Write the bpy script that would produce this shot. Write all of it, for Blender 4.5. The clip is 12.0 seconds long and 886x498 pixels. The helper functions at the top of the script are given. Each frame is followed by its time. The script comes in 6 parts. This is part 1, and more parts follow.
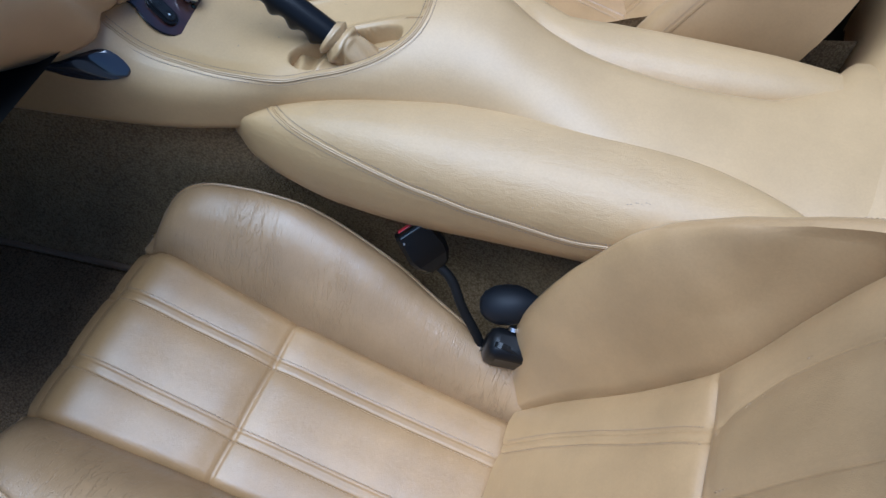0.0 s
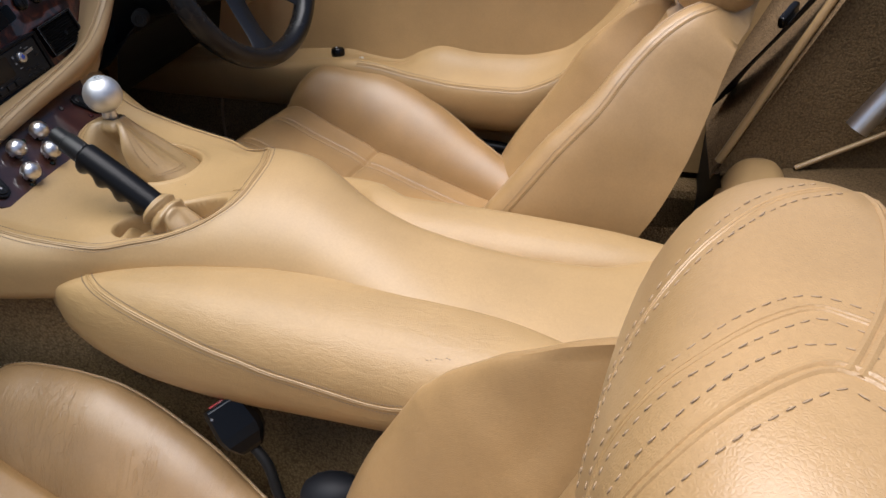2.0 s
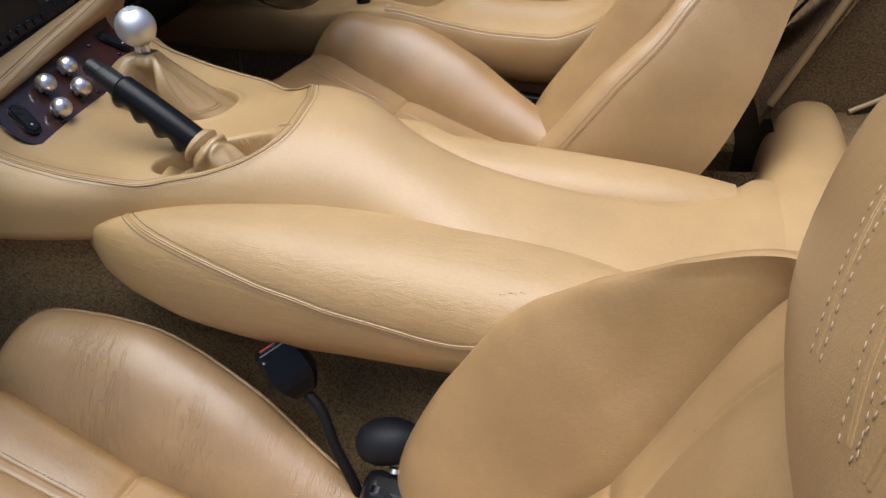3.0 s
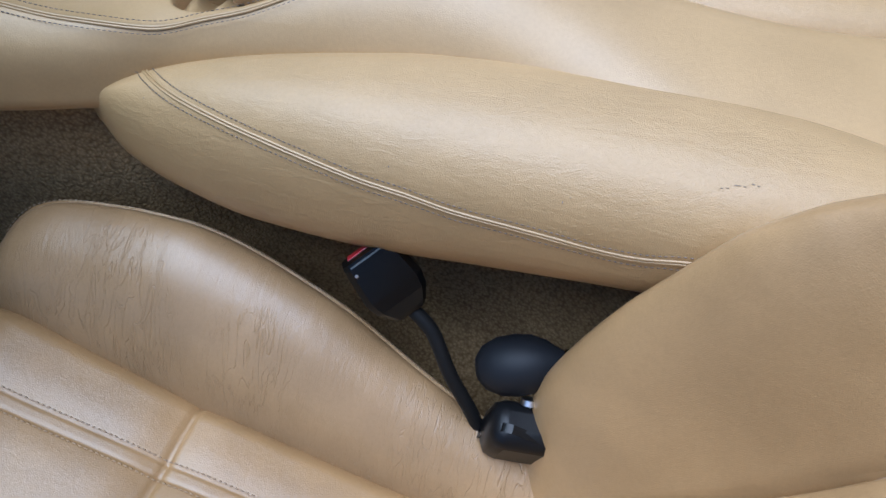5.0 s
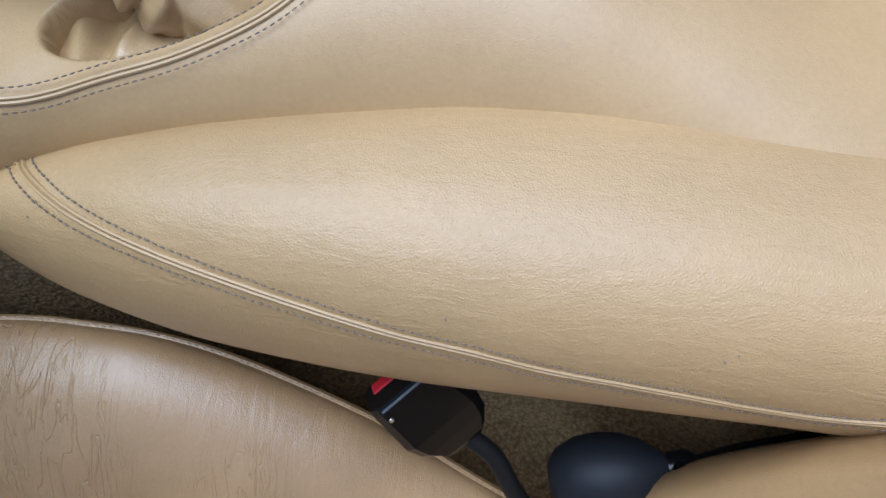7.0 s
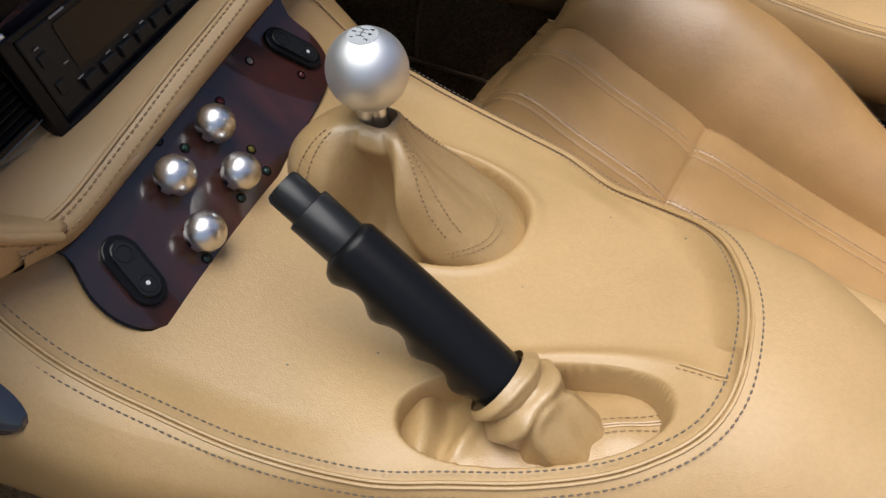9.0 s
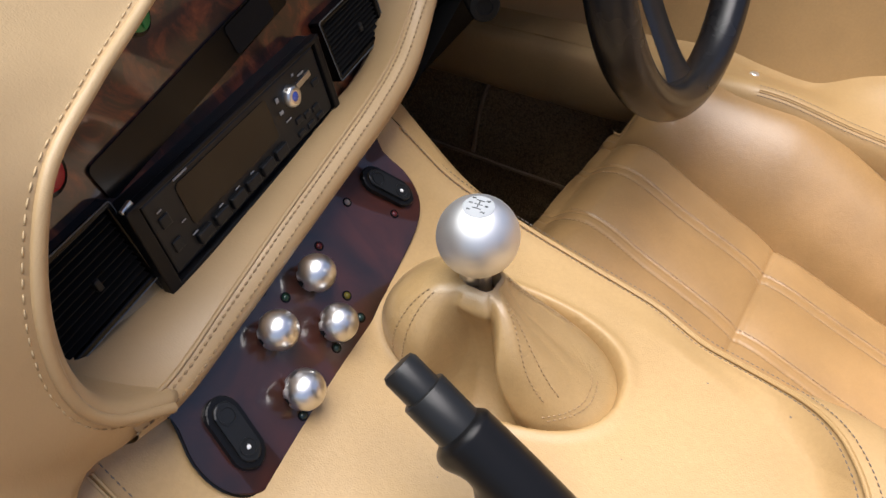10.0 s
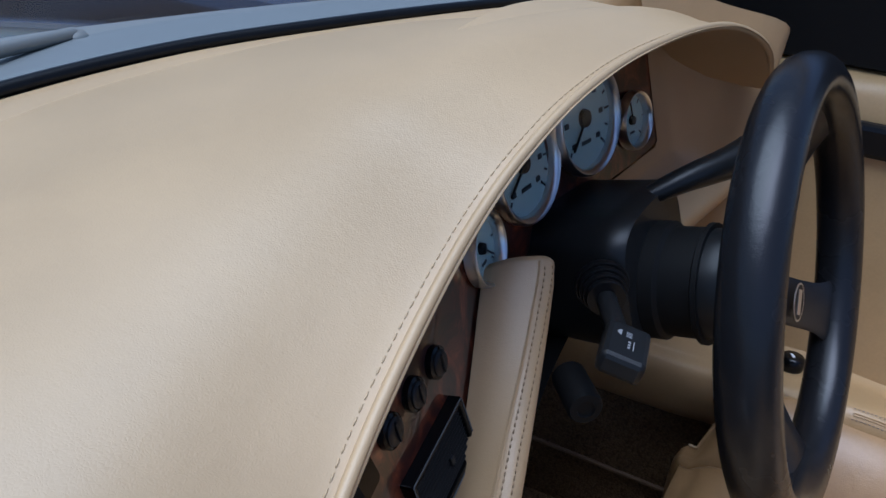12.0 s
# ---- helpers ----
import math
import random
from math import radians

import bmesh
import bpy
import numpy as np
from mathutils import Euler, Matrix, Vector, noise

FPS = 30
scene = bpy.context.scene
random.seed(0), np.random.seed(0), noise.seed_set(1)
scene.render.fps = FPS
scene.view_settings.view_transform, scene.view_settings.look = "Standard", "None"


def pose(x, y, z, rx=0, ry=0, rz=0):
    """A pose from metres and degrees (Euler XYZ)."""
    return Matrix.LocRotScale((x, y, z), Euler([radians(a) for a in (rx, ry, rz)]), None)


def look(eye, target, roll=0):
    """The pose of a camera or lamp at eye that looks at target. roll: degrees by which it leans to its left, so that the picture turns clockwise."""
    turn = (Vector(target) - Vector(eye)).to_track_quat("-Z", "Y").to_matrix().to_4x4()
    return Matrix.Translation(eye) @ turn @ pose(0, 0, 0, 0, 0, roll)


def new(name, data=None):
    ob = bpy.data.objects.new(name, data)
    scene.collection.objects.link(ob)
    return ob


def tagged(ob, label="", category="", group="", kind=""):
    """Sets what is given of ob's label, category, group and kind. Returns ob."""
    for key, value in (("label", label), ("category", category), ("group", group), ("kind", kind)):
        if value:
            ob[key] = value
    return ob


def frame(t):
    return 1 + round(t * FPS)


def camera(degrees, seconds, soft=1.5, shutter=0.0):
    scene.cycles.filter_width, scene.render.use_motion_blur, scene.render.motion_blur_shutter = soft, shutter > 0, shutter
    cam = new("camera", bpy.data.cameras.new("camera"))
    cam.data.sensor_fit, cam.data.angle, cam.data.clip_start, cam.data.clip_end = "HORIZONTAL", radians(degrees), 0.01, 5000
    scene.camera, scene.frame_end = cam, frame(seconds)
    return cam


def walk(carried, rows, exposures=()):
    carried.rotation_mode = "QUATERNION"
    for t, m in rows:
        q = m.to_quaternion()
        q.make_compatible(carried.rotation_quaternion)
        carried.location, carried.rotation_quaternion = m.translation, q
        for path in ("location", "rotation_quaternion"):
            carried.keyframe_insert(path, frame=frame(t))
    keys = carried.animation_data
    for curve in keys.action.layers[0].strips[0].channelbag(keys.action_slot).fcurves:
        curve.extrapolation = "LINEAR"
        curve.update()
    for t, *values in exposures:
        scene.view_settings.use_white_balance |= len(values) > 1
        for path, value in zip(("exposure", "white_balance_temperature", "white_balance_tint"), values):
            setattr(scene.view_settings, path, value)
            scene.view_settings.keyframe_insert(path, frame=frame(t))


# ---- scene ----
cam = camera(62.2, 12.0)
PATH = [
    (0, (0.2041, -0.7574, 1.077), (-0.1366, 0.3353, -0.564), -2.9),
    (0.4, (0.2847, -0.7611, 1.057), (-0.1091, 0.5591, -0.392), -2),
    (0.5, (0.3041, -0.7535, 1.078), (-0.0858, 0.6071, -0.335), -1.8),
    (0.8, (0.3527, -0.7587, 1.036), (-0.0739, 0.7615, -0.192), -1.6),
    (1, (0.3761, -0.7629, 1.019), (-0.0584, 0.7938, -0.16), -1.5),
    (1.5, (0.4213, -0.7513, 0.991), (-0.0127, 0.8245, -0.162), -1.5),
    (2, (0.4122, -0.75, 0.963), (-0.016, 0.8293, -0.187), -1.4),
    (2.5, (0.3805, -0.7555, 0.931), (-0.0349, 0.8268, -0.221), -1.2),
    (3, (0.3321, -0.7643, 0.902), (-0.0629, 0.7875, -0.296), -1),
    (3.5, (0.2558, -0.7513, 0.896), (-0.1065, 0.7048, -0.426), -1),
    (3.7, (0.2448, -0.7512, 0.875), (-0.1284, 0.689, -0.461), -1.2),
    (5.3, (0.1338, -0.5522, 0.773), (-0.1293, 0.6368, -0.813), -1.9),
    (5.5, (0.1267, -0.5257, 0.754), (-0.1135, 0.628, -0.862), -2),
    (6, (0.0984, -0.4848, 0.71), (-0.0287, 0.5825, -0.977), 0.3),
    (6.5, (0.0741, -0.4175, 0.714), (-0.0274, 0.5274, -1.046), -1.3),
    (6.7, (0.0588, -0.3886, 0.723), (-0.0216, 0.5299, -1.052), -0.7),
    (8.3, (-0.0551, -0.3314, 0.805), (-0.2863, 0.796, -0.831), 2.2),
    (8.5, (-0.0753, -0.329, 0.813), (-0.3581, 0.8675, -0.766), 3.1),
    (9, (-0.0996, -0.3008, 0.826), (-0.54, 0.9736, -0.651), 3.1),
    (9.5, (-0.1307, -0.2882, 0.854), (-0.6303, 1.0247, -0.57), 3.5),
    (10, (-0.1711, -0.2723, 0.868), (-0.6942, 1.0728, -0.517), 4.5),
    (10.5, (-0.2024, -0.2437, 0.897), (-0.7482, 1.1338, -0.446), 4.8),
    (11, (-0.2681, -0.2127, 0.929), (-0.8369, 1.2281, -0.337), 4.8),
    (11.5, (-0.3068, -0.1787, 0.968), (-0.9097, 1.3247, -0.205), 4.6),
    (12, (-0.324, -0.1268, 0.974), (-0.942, 1.4295, -0.119), 4.2),
]
# stops, kelvin and tint as the film camera settles
EXPOSURE = [(0, -0.12, 4500, 8), (0.5, -0.05, 5250, 10), (1, -0.04, 6000, 14), (1.5, -0.06, 6150, 14), (2.5, -0.1, 6100, 16), (3.5, -0.1, 5650, 11), (5.5, -0.1, 4650, 10), (6.5, -0.12, 4700, 10),
            (8.5, -0.14, 6000, 10), (9.5, 0.22, 6500, 16), (10.5, 0.60, 6100, 15), (11, 0.42, 5100, 10), (12, -0.12, 4900, 15)]
walk(cam, [(t, look(eye, target, roll)) for t, eye, target, roll in PATH], EXPOSURE)

# ---- world and light ----
world = bpy.data.worlds.new("sky")
scene.world = world
world.use_nodes = True
wn = world.node_tree
wn.nodes.clear()
sky = wn.nodes.new("ShaderNodeTexSky")
sky.sky_type = "NISHITA"
sky.sun_disc = False
SUN_ELEV, SUN_AZ = 77.0, 236.0
sky.sun_elevation, sky.sun_rotation = radians(SUN_ELEV), radians(SUN_AZ)
sky.air_density, sky.dust_density = 1.0, 3.0
wbg = wn.nodes.new("ShaderNodeBackground")
wbg.inputs["Strength"].default_value = 0.115
wout = wn.nodes.new("ShaderNodeOutputWorld")
wn.links.new(sky.outputs[0], wbg.inputs[0])
wn.links.new(wbg.outputs[0], wout.inputs[0])

sun_data = bpy.data.lights.new("sun", "SUN")
sun_data.energy, sun_data.angle, sun_data.color = 5.0, radians(58), (1.0, 0.97, 0.93)
sun = new("sun", sun_data)
sun.matrix_world = look((math.sin(radians(SUN_AZ)) * 10, math.cos(radians(SUN_AZ)) * 10, 10 * math.tan(radians(SUN_ELEV))), (0, 0, 0))


# ---- building tools ----
import functools


def hermite(xs, ys):
    """A smooth curve y(x) through the given knots."""
    xs, ys = np.array(xs, float), np.array(ys, float)
    d = np.diff(ys) / np.diff(xs)
    m = np.empty_like(ys)
    m[0], m[-1] = d[0], d[-1]
    m[1:-1] = np.where(d[:-1] * d[1:] > 0, 2 * d[:-1] * d[1:] / (d[:-1] + d[1:] + 1e-12), 0)

    xs, ys, m = xs.tolist(), ys.tolist(), m.tolist()

    def bisect_left(x):
        return sum(1 for q in xs if q < x)

    @functools.lru_cache(maxsize=None)
    def f(x):
        x = min(max(x, xs[0]), xs[-1])
        i = min(max(bisect_left(x) - 1, 0), len(xs) - 2)
        h = xs[i + 1] - xs[i]
        t = (x - xs[i]) / h
        return float((1 + 2 * t) * (1 - t) ** 2 * ys[i] + t * (1 - t) ** 2 * h * m[i]
                     + t * t * (3 - 2 * t) * ys[i + 1] + t * t * (t - 1) * h * m[i + 1])
    return f


def spline(pts, n=8, closed=False):
    """A smooth line through points, n steps to a span."""
    p = [Vector(q) for q in pts]
    k = len(p)
    out = []
    for i in range(k if closed else k - 1):
        if closed:
            a, b, c, d = p[i - 1], p[i], p[(i + 1) % k], p[(i + 2) % k]
        else:
            b, c = p[i], p[i + 1]
            a = p[i - 1] if i > 0 else b * 2 - c
            d = p[i + 2] if i + 2 < k else c * 2 - b
        for j in range(n):
            t = j / n
            out.append(0.5 * (2 * b + (c - a) * t + (2 * a - 5 * b + 4 * c - d) * t * t + (3 * b - a - 3 * c + d) * t ** 3))
    if not closed:
        out.append(p[-1].copy())
    return out


def even(pts, step):
    """The line walked in even steps."""
    p = [Vector(q) for q in pts]
    s = [0.0]
    for a, b in zip(p, p[1:]):
        s.append(s[-1] + (b - a).length)
    n = max(2, int(round(s[-1] / step)))
    out, j = [], 0
    for i in range(n + 1):
        q = s[-1] * i / n
        while j < len(s) - 2 and s[j + 1] < q:
            j += 1
        out.append(p[j].lerp(p[j + 1], (q - s[j]) / max(1e-9, s[j + 1] - s[j])))
    return out


def smooth(bm, on=True):
    for f in bm.faces:
        f.smooth = on
    return bm


def loft(rows, closed=False, caps=False, flip=False):
    """A skin over rows of points; closed: each row is a ring."""
    bm = bmesh.new()
    vs = [[bm.verts.new(p) for p in r] for r in rows]
    for a, b in zip(vs, vs[1:]):
        n = len(a)
        for i in range(n if closed else n - 1):
            j = (i + 1) % n
            q = (a[i], b[i], b[j], a[j]) if flip else (a[i], a[j], b[j], b[i])
            bm.faces.new(q)
    if caps:
        for r in (vs[0], vs[-1]):
            bm.faces.new(r)
    if closed:
        bmesh.ops.recalc_face_normals(bm, faces=bm.faces)
    return smooth(bm)


def tube(pts, r, closed=False, n=8, taper=None):
    p = [Vector(q) for q in pts]
    k = len(p)
    rows = []
    up = Vector((0.13, 0.21, 0.97))
    for i in range(k):
        a = p[i - 1] if (i > 0 or closed) else p[i]
        b = p[(i + 1) % k] if (i < k - 1 or closed) else p[i]
        t = (b - a).normalized()
        u = (up - t * up.dot(t)).normalized()
        up = u
        v = t.cross(u)
        rr = r * (taper(i / (k - 1)) if taper else 1)
        rows.append([p[i] + (u * math.cos(q) + v * math.sin(q)) * rr for q in [2 * math.pi * j / n for j in range(n)]])
    if closed:
        rows.append(rows[0])
        bm = bmesh.new()
        vs = [[bm.verts.new(q) for q in row] for row in rows[:-1]]
        for i in range(k):
            a, b = vs[i], vs[(i + 1) % k]
            for j in range(n):
                bm.faces.new((a[j], a[(j + 1) % n], b[(j + 1) % n], b[j]))
        bmesh.ops.recalc_face_normals(bm, faces=bm.faces)
        return smooth(bm)
    return loft(rows, closed=True, caps=True)


def lathe(profile, n=32, m=None, hollow=False):
    """A turned shape from (radius, height) pairs about z, set at the pose m."""
    rows = [[Vector((r * math.cos(2 * math.pi * j / n), r * math.sin(2 * math.pi * j / n), z)) for j in range(n)] for r, z in profile]
    bm = loft(rows + rows[:1], closed=True) if hollow else loft(rows, closed=True, caps=True)
    if hollow:
        bmesh.ops.remove_doubles(bm, verts=bm.verts, dist=1e-7)
        bmesh.ops.recalc_face_normals(bm, faces=bm.faces)
    if m is not None:
        bm.transform(m)
    return bm


def box(sx, sy, sz, bevel=0.0, m=None, seg=2):
    bm = bmesh.new()
    bmesh.ops.create_cube(bm, size=1.0)
    bmesh.ops.scale(bm, vec=(sx, sy, sz), verts=bm.verts)
    if bevel:
        bmesh.ops.bevel(bm, geom=bm.edges[:], offset=bevel, segments=seg, profile=0.5, affect="EDGES")
        smooth(bm)
        for f in bm.faces:
            if f.calc_area() > 4 * bevel * bevel:
                f.smooth = len(f.verts) > 4
    if m is not None:
        bm.transform(m)
    return bm


def join(*bms):
    out = bmesh.new()
    for b in bms:
        me = bpy.data.meshes.new("tmp")
        b.to_mesh(me)
        out.from_mesh(me)
        bpy.data.meshes.remove(me)
        b.free()
    return out


def slab(outline, thick, m=None, bevel=0.0):
    """A plate with the given (x, y) outline, from z = 0 up to thick."""
    bm = bmesh.new()
    lo = [bm.verts.new((x, y, 0)) for x, y in outline]
    hi = [bm.verts.new((x, y, thick)) for x, y in outline]
    n = len(lo)
    bm.faces.new(lo[::-1])
    top = bm.faces.new(hi)
    for i in range(n):
        bm.faces.new((lo[i], lo[(i + 1) % n], hi[(i + 1) % n], hi[i]))
    if bevel:
        bmesh.ops.bevel(bm, geom=list(top.edges), offset=bevel, segments=2, profile=0.5, affect="EDGES")
    bmesh.ops.recalc_face_normals(bm, faces=bm.faces)
    if m is not None:
        bm.transform(m)
    return bm


def round_rect(w, h, r, n=6):
    out = []
    for cx, cy, a in ((w / 2 - r, h / 2 - r, 0), (-w / 2 + r, h / 2 - r, 90), (-w / 2 + r, -h / 2 + r, 180), (w / 2 - r, -h / 2 + r, 270)):
        out += [(cx + r * math.cos(radians(a + 90 * i / n)), cy + r * math.sin(radians(a + 90 * i / n))) for i in range(n + 1)]
    return out


def part(name, bm, material, parent=None, label="", solid=0.0):
    me = bpy.data.meshes.new(name)
    if name != "stitching":
        for e in bm.edges:
            if len(e.link_faces) == 2 and e.calc_face_angle(0.0) > 0.9:
                e.smooth = False
    bm.to_mesh(me)
    bm.free()
    me.materials.append(material)
    ob = new(name, me)
    if parent is not None:
        ob.parent = parent
    if label:
        ob["label"] = label
    if solid:
        md = ob.modifiers.new("thickness", "SOLIDIFY")
        md.thickness, md.offset = solid, -1
    return ob


def thing(name, label, category, group="", kind="", at=(0, 0, 0)):
    ob = new(name)
    ob.empty_display_size = 0.02
    return tagged(ob, label, category, group, kind)


def tree_of(*obs):
    """A search tree over the faces of finished meshes, all at the origin."""
    from mathutils.bvhtree import BVHTree
    vs, fs = [], []
    for o in obs:
        k = len(vs)
        vs += [v.co.copy() for v in o.data.vertices]
        fs += [[k + i for i in p.vertices] for p in o.data.polygons]
    return BVHTree.FromPolygons(vs, fs)


def drop(path, tree, way, lift=0.0006):
    """Lays a line on a surface along way; gives places and normals."""
    out = []
    way = Vector(way).normalized()
    for p in path:
        p = Vector(p)
        hit, nrm, _, _ = tree.ray_cast(p - way * 0.25, way, 0.6)
        if hit is None:
            hit, nrm, _, _ = tree.find_nearest(p)
        if nrm.dot(way) > 0:
            nrm = -nrm
        out.append((hit + nrm * lift, nrm))
    return out


def stitches(laid, pitch=0.0042, length=0.0027, r=0.00055, side=0.0):
    """A row of thread stitches along a laid line, moved sideways by side."""
    pts = []
    for i, (p, nr) in enumerate(laid):
        a, b = laid[max(0, i - 1)][0], laid[min(len(laid) - 1, i + 1)][0]
        t = (b - a).normalized()
        pts.append((p + t.cross(nr).normalized() * side, nr))
    bm = bmesh.new()
    acc = 0.0
    for (p, n1), (q, n2) in zip(pts, pts[1:]):
        seg = (q - p).length
        if seg < 1e-6:
            continue
        t = (q - p) / seg
        pos = acc
        while pos < seg:
            c = p + t * pos
            n = n1.lerp(n2, pos / seg).normalized()
            s = t.cross(n)
            ring = []
            for k, w in ((-0.5, 0.55), (0.0, 1.0), (0.5, 0.55)):
                ring.append([c + t * length * k + s * r * w * x + n * (r * w * z) for x, z in ((-1, 0), (0, 1), (1, 0), (0, -0.6))])
            vs = [[bm.verts.new(v) for v in row] for row in ring]
            for a, b in zip(vs, vs[1:]):
                for j in range(4):
                    bm.faces.new((a[j], a[(j + 1) % 4], b[(j + 1) % 4], b[j]))
            bm.faces.new(vs[0][::-1])
            bm.faces.new(vs[-1])
            pos += pitch
        acc = pos - seg
    return smooth(bm)


def shifted(laid, side, lift=0.0):
    out = []
    for i, (p, nr) in enumerate(laid):
        a, b = laid[max(0, i - 1)][0], laid[min(len(laid) - 1, i + 1)][0]
        t = (b - a).normalized()
        out.append(p + t.cross(nr).normalized() * side + nr * lift)
    return out


def welt(laid, gap=0.0025, r=0.0011):
    """A folded seam: two low rolls of leather side by side on a laid line."""
    return join(tube(shifted(laid, gap / 2, -0.0004), r, n=6), tube(shifted(laid, -gap / 2, -0.0004), r, n=6))


# ---- materials ----
def mat(name, colour, rough=0.5, metal=0.0, spec=0.5, coat=0.0, coat_rough=0.05):
    m = bpy.data.materials.new(name)
    m.use_nodes = True
    b = m.node_tree.nodes["Principled BSDF"]
    b.inputs["Base Color"].default_value = (*colour, 1)
    b.inputs["Roughness"].default_value = rough
    b.inputs["Metallic"].default_value = metal
    b.inputs["Specular IOR Level"].default_value = spec
    b.inputs["Coat Weight"].default_value = coat
    b.inputs["Coat Roughness"].default_value = coat_rough
    return m


def node(m, kind, **inputs):
    n = m.node_tree.nodes.new(kind)
    for k, v in inputs.items():
        n.inputs[k].default_value = v
    return n


def wire(m, a, b):
    m.node_tree.links.new(a, b)


def bsdf(m):
    return m.node_tree.nodes["Principled BSDF"]


def ramp(m, src, stops):
    r = m.node_tree.nodes.new("ShaderNodeValToRGB")
    while len(r.color_ramp.elements) < len(stops):
        r.color_ramp.elements.new(0.5)
    for e, (p, c) in zip(r.color_ramp.elements, stops):
        e.position, e.color = p, (*c, 1)
    wire(m, src, r.inputs[0])
    return r


def coords(m):
    return m.node_tree.nodes.new("ShaderNodeTexCoord").outputs["Object"]


def leather(name, colour, rough=0.42, grain=0.35, crease=0.0, crease_dir=(1, 1, 1), worn=0.1, lines=0.0, speck=0.3, sheen=0.6):
    m = mat(name, colour, rough, spec=0.6, coat=sheen, coat_rough=0.28)
    co = coords(m)
    dark = tuple(c * (1 - worn) for c in colour)
    lite = tuple(min(1, c * (1 + 0.6 * worn)) for c in colour)
    big = node(m, "ShaderNodeTexNoise", Scale=9.0, Detail=4.0, Roughness=0.6)
    wire(m, co, big.inputs["Vector"])
    r = ramp(m, big.outputs["Fac"], [(0.3, dark), (0.7, lite)])
    fine = node(m, "ShaderNodeTexNoise", Scale=350.0, Detail=3.0)
    wire(m, co, fine.inputs["Vector"])
    mix = m.node_tree.nodes.new("ShaderNodeMixRGB")
    mix.blend_type = "MULTIPLY"
    mix.inputs[0].default_value = speck
    fr = ramp(m, fine.outputs["Fac"], [(0.3, (0.8, 0.78, 0.74)), (0.65, (1, 1, 1))])
    wire(m, r.outputs[0], mix.inputs[1])
    wire(m, fr.outputs[0], mix.inputs[2])
    wire(m, mix.outputs[0], bsdf(m).inputs["Base Color"])
    rr = node(m, "ShaderNodeMapRange")
    rr.inputs["To Min"].default_value, rr.inputs["To Max"].default_value = rough - 0.06, rough + 0.1
    wire(m, big.outputs["Fac"], rr.inputs["Value"])
    wire(m, rr.outputs[0], bsdf(m).inputs["Roughness"])
    vor = node(m, "ShaderNodeTexVoronoi", Scale=620.0, Randomness=1.0)
    vor.feature = "DISTANCE_TO_EDGE"
    wob = node(m, "ShaderNodeTexNoise", Scale=120.0, Detail=2.0)
    wire(m, co, wob.inputs["Vector"])
    va = m.node_tree.nodes.new("ShaderNodeVectorMath")
    va.operation = "MULTIPLY_ADD"
    va.inputs[1].default_value = (0.004, 0.004, 0.004)
    wire(m, wob.outputs["Color"], va.inputs[0])
    wire(m, co, va.inputs[2])
    wire(m, va.outputs[0], vor.inputs["Vector"])
    b1 = node(m, "ShaderNodeBump", Strength=grain, Distance=0.0006)
    wire(m, vor.outputs["Distance"], b1.inputs["Height"])
    mp = node(m, "ShaderNodeMapping")
    mp.inputs["Scale"].default_value = crease_dir
    wire(m, co, mp.inputs["Vector"])
    wr = node(m, "ShaderNodeTexNoise", Scale=60.0, Detail=5.0, Roughness=0.65, Distortion=0.6)
    wire(m, mp.outputs[0], wr.inputs["Vector"])
    b2 = node(m, "ShaderNodeBump", Strength=0.12 + crease, Distance=0.0025)
    wire(m, wr.outputs["Fac"], b2.inputs["Height"])
    wire(m, b1.outputs[0], b2.inputs["Normal"])
    last = b2
    if lines:
        # thin folds where the hide has been sat on, in patches
        mp2 = node(m, "ShaderNodeMapping")
        mp2.inputs["Scale"].default_value = (1.0, 0.18, 0.18)
        wire(m, co, mp2.inputs["Vector"])
        fold = node(m, "ShaderNodeTexNoise", Scale=115.0, Detail=2.5, Roughness=0.55, Distortion=0.9)
        wire(m, mp2.outputs[0], fold.inputs["Vector"])
        sub = m.node_tree.nodes.new("ShaderNodeMath")
        sub.operation = "SUBTRACT"
        sub.inputs[1].default_value = 0.5
        wire(m, fold.outputs["Fac"], sub.inputs[0])
        ab = m.node_tree.nodes.new("ShaderNodeMath")
        ab.operation = "ABSOLUTE"
        wire(m, sub.outputs[0], ab.inputs[0])
        line = node(m, "ShaderNodeMapRange")
        line.inputs["From Max"].default_value = 0.022
        line.inputs["To Min"].default_value, line.inputs["To Max"].default_value = 1.0, 0.0
        wire(m, ab.outputs[0], line.inputs["Value"])
        where = node(m, "ShaderNodeTexNoise", Scale=7.0, Detail=1.0)
        wire(m, co, where.inputs["Vector"])
        mask = node(m, "ShaderNodeMapRange")
        mask.inputs["From Min"].default_value, mask.inputs["From Max"].default_value = 0.37, 0.55
        wire(m, where.outputs["Fac"], mask.inputs["Value"])
        cut = m.node_tree.nodes.new("ShaderNodeMath")
        cut.operation = "MULTIPLY"
        wire(m, line.outputs[0], cut.inputs[0])
        wire(m, mask.outputs[0], cut.inputs[1])
        b3 = node(m, "ShaderNodeBump", Strength=lines, Distance=0.0016)
        b3.invert = True
        wire(m, cut.outputs[0], b3.inputs["Height"])
        wire(m, b2.outputs[0], b3.inputs["Normal"])
        last = b3
    wire(m, last.outputs[0], bsdf(m).inputs["Normal"])
    return m


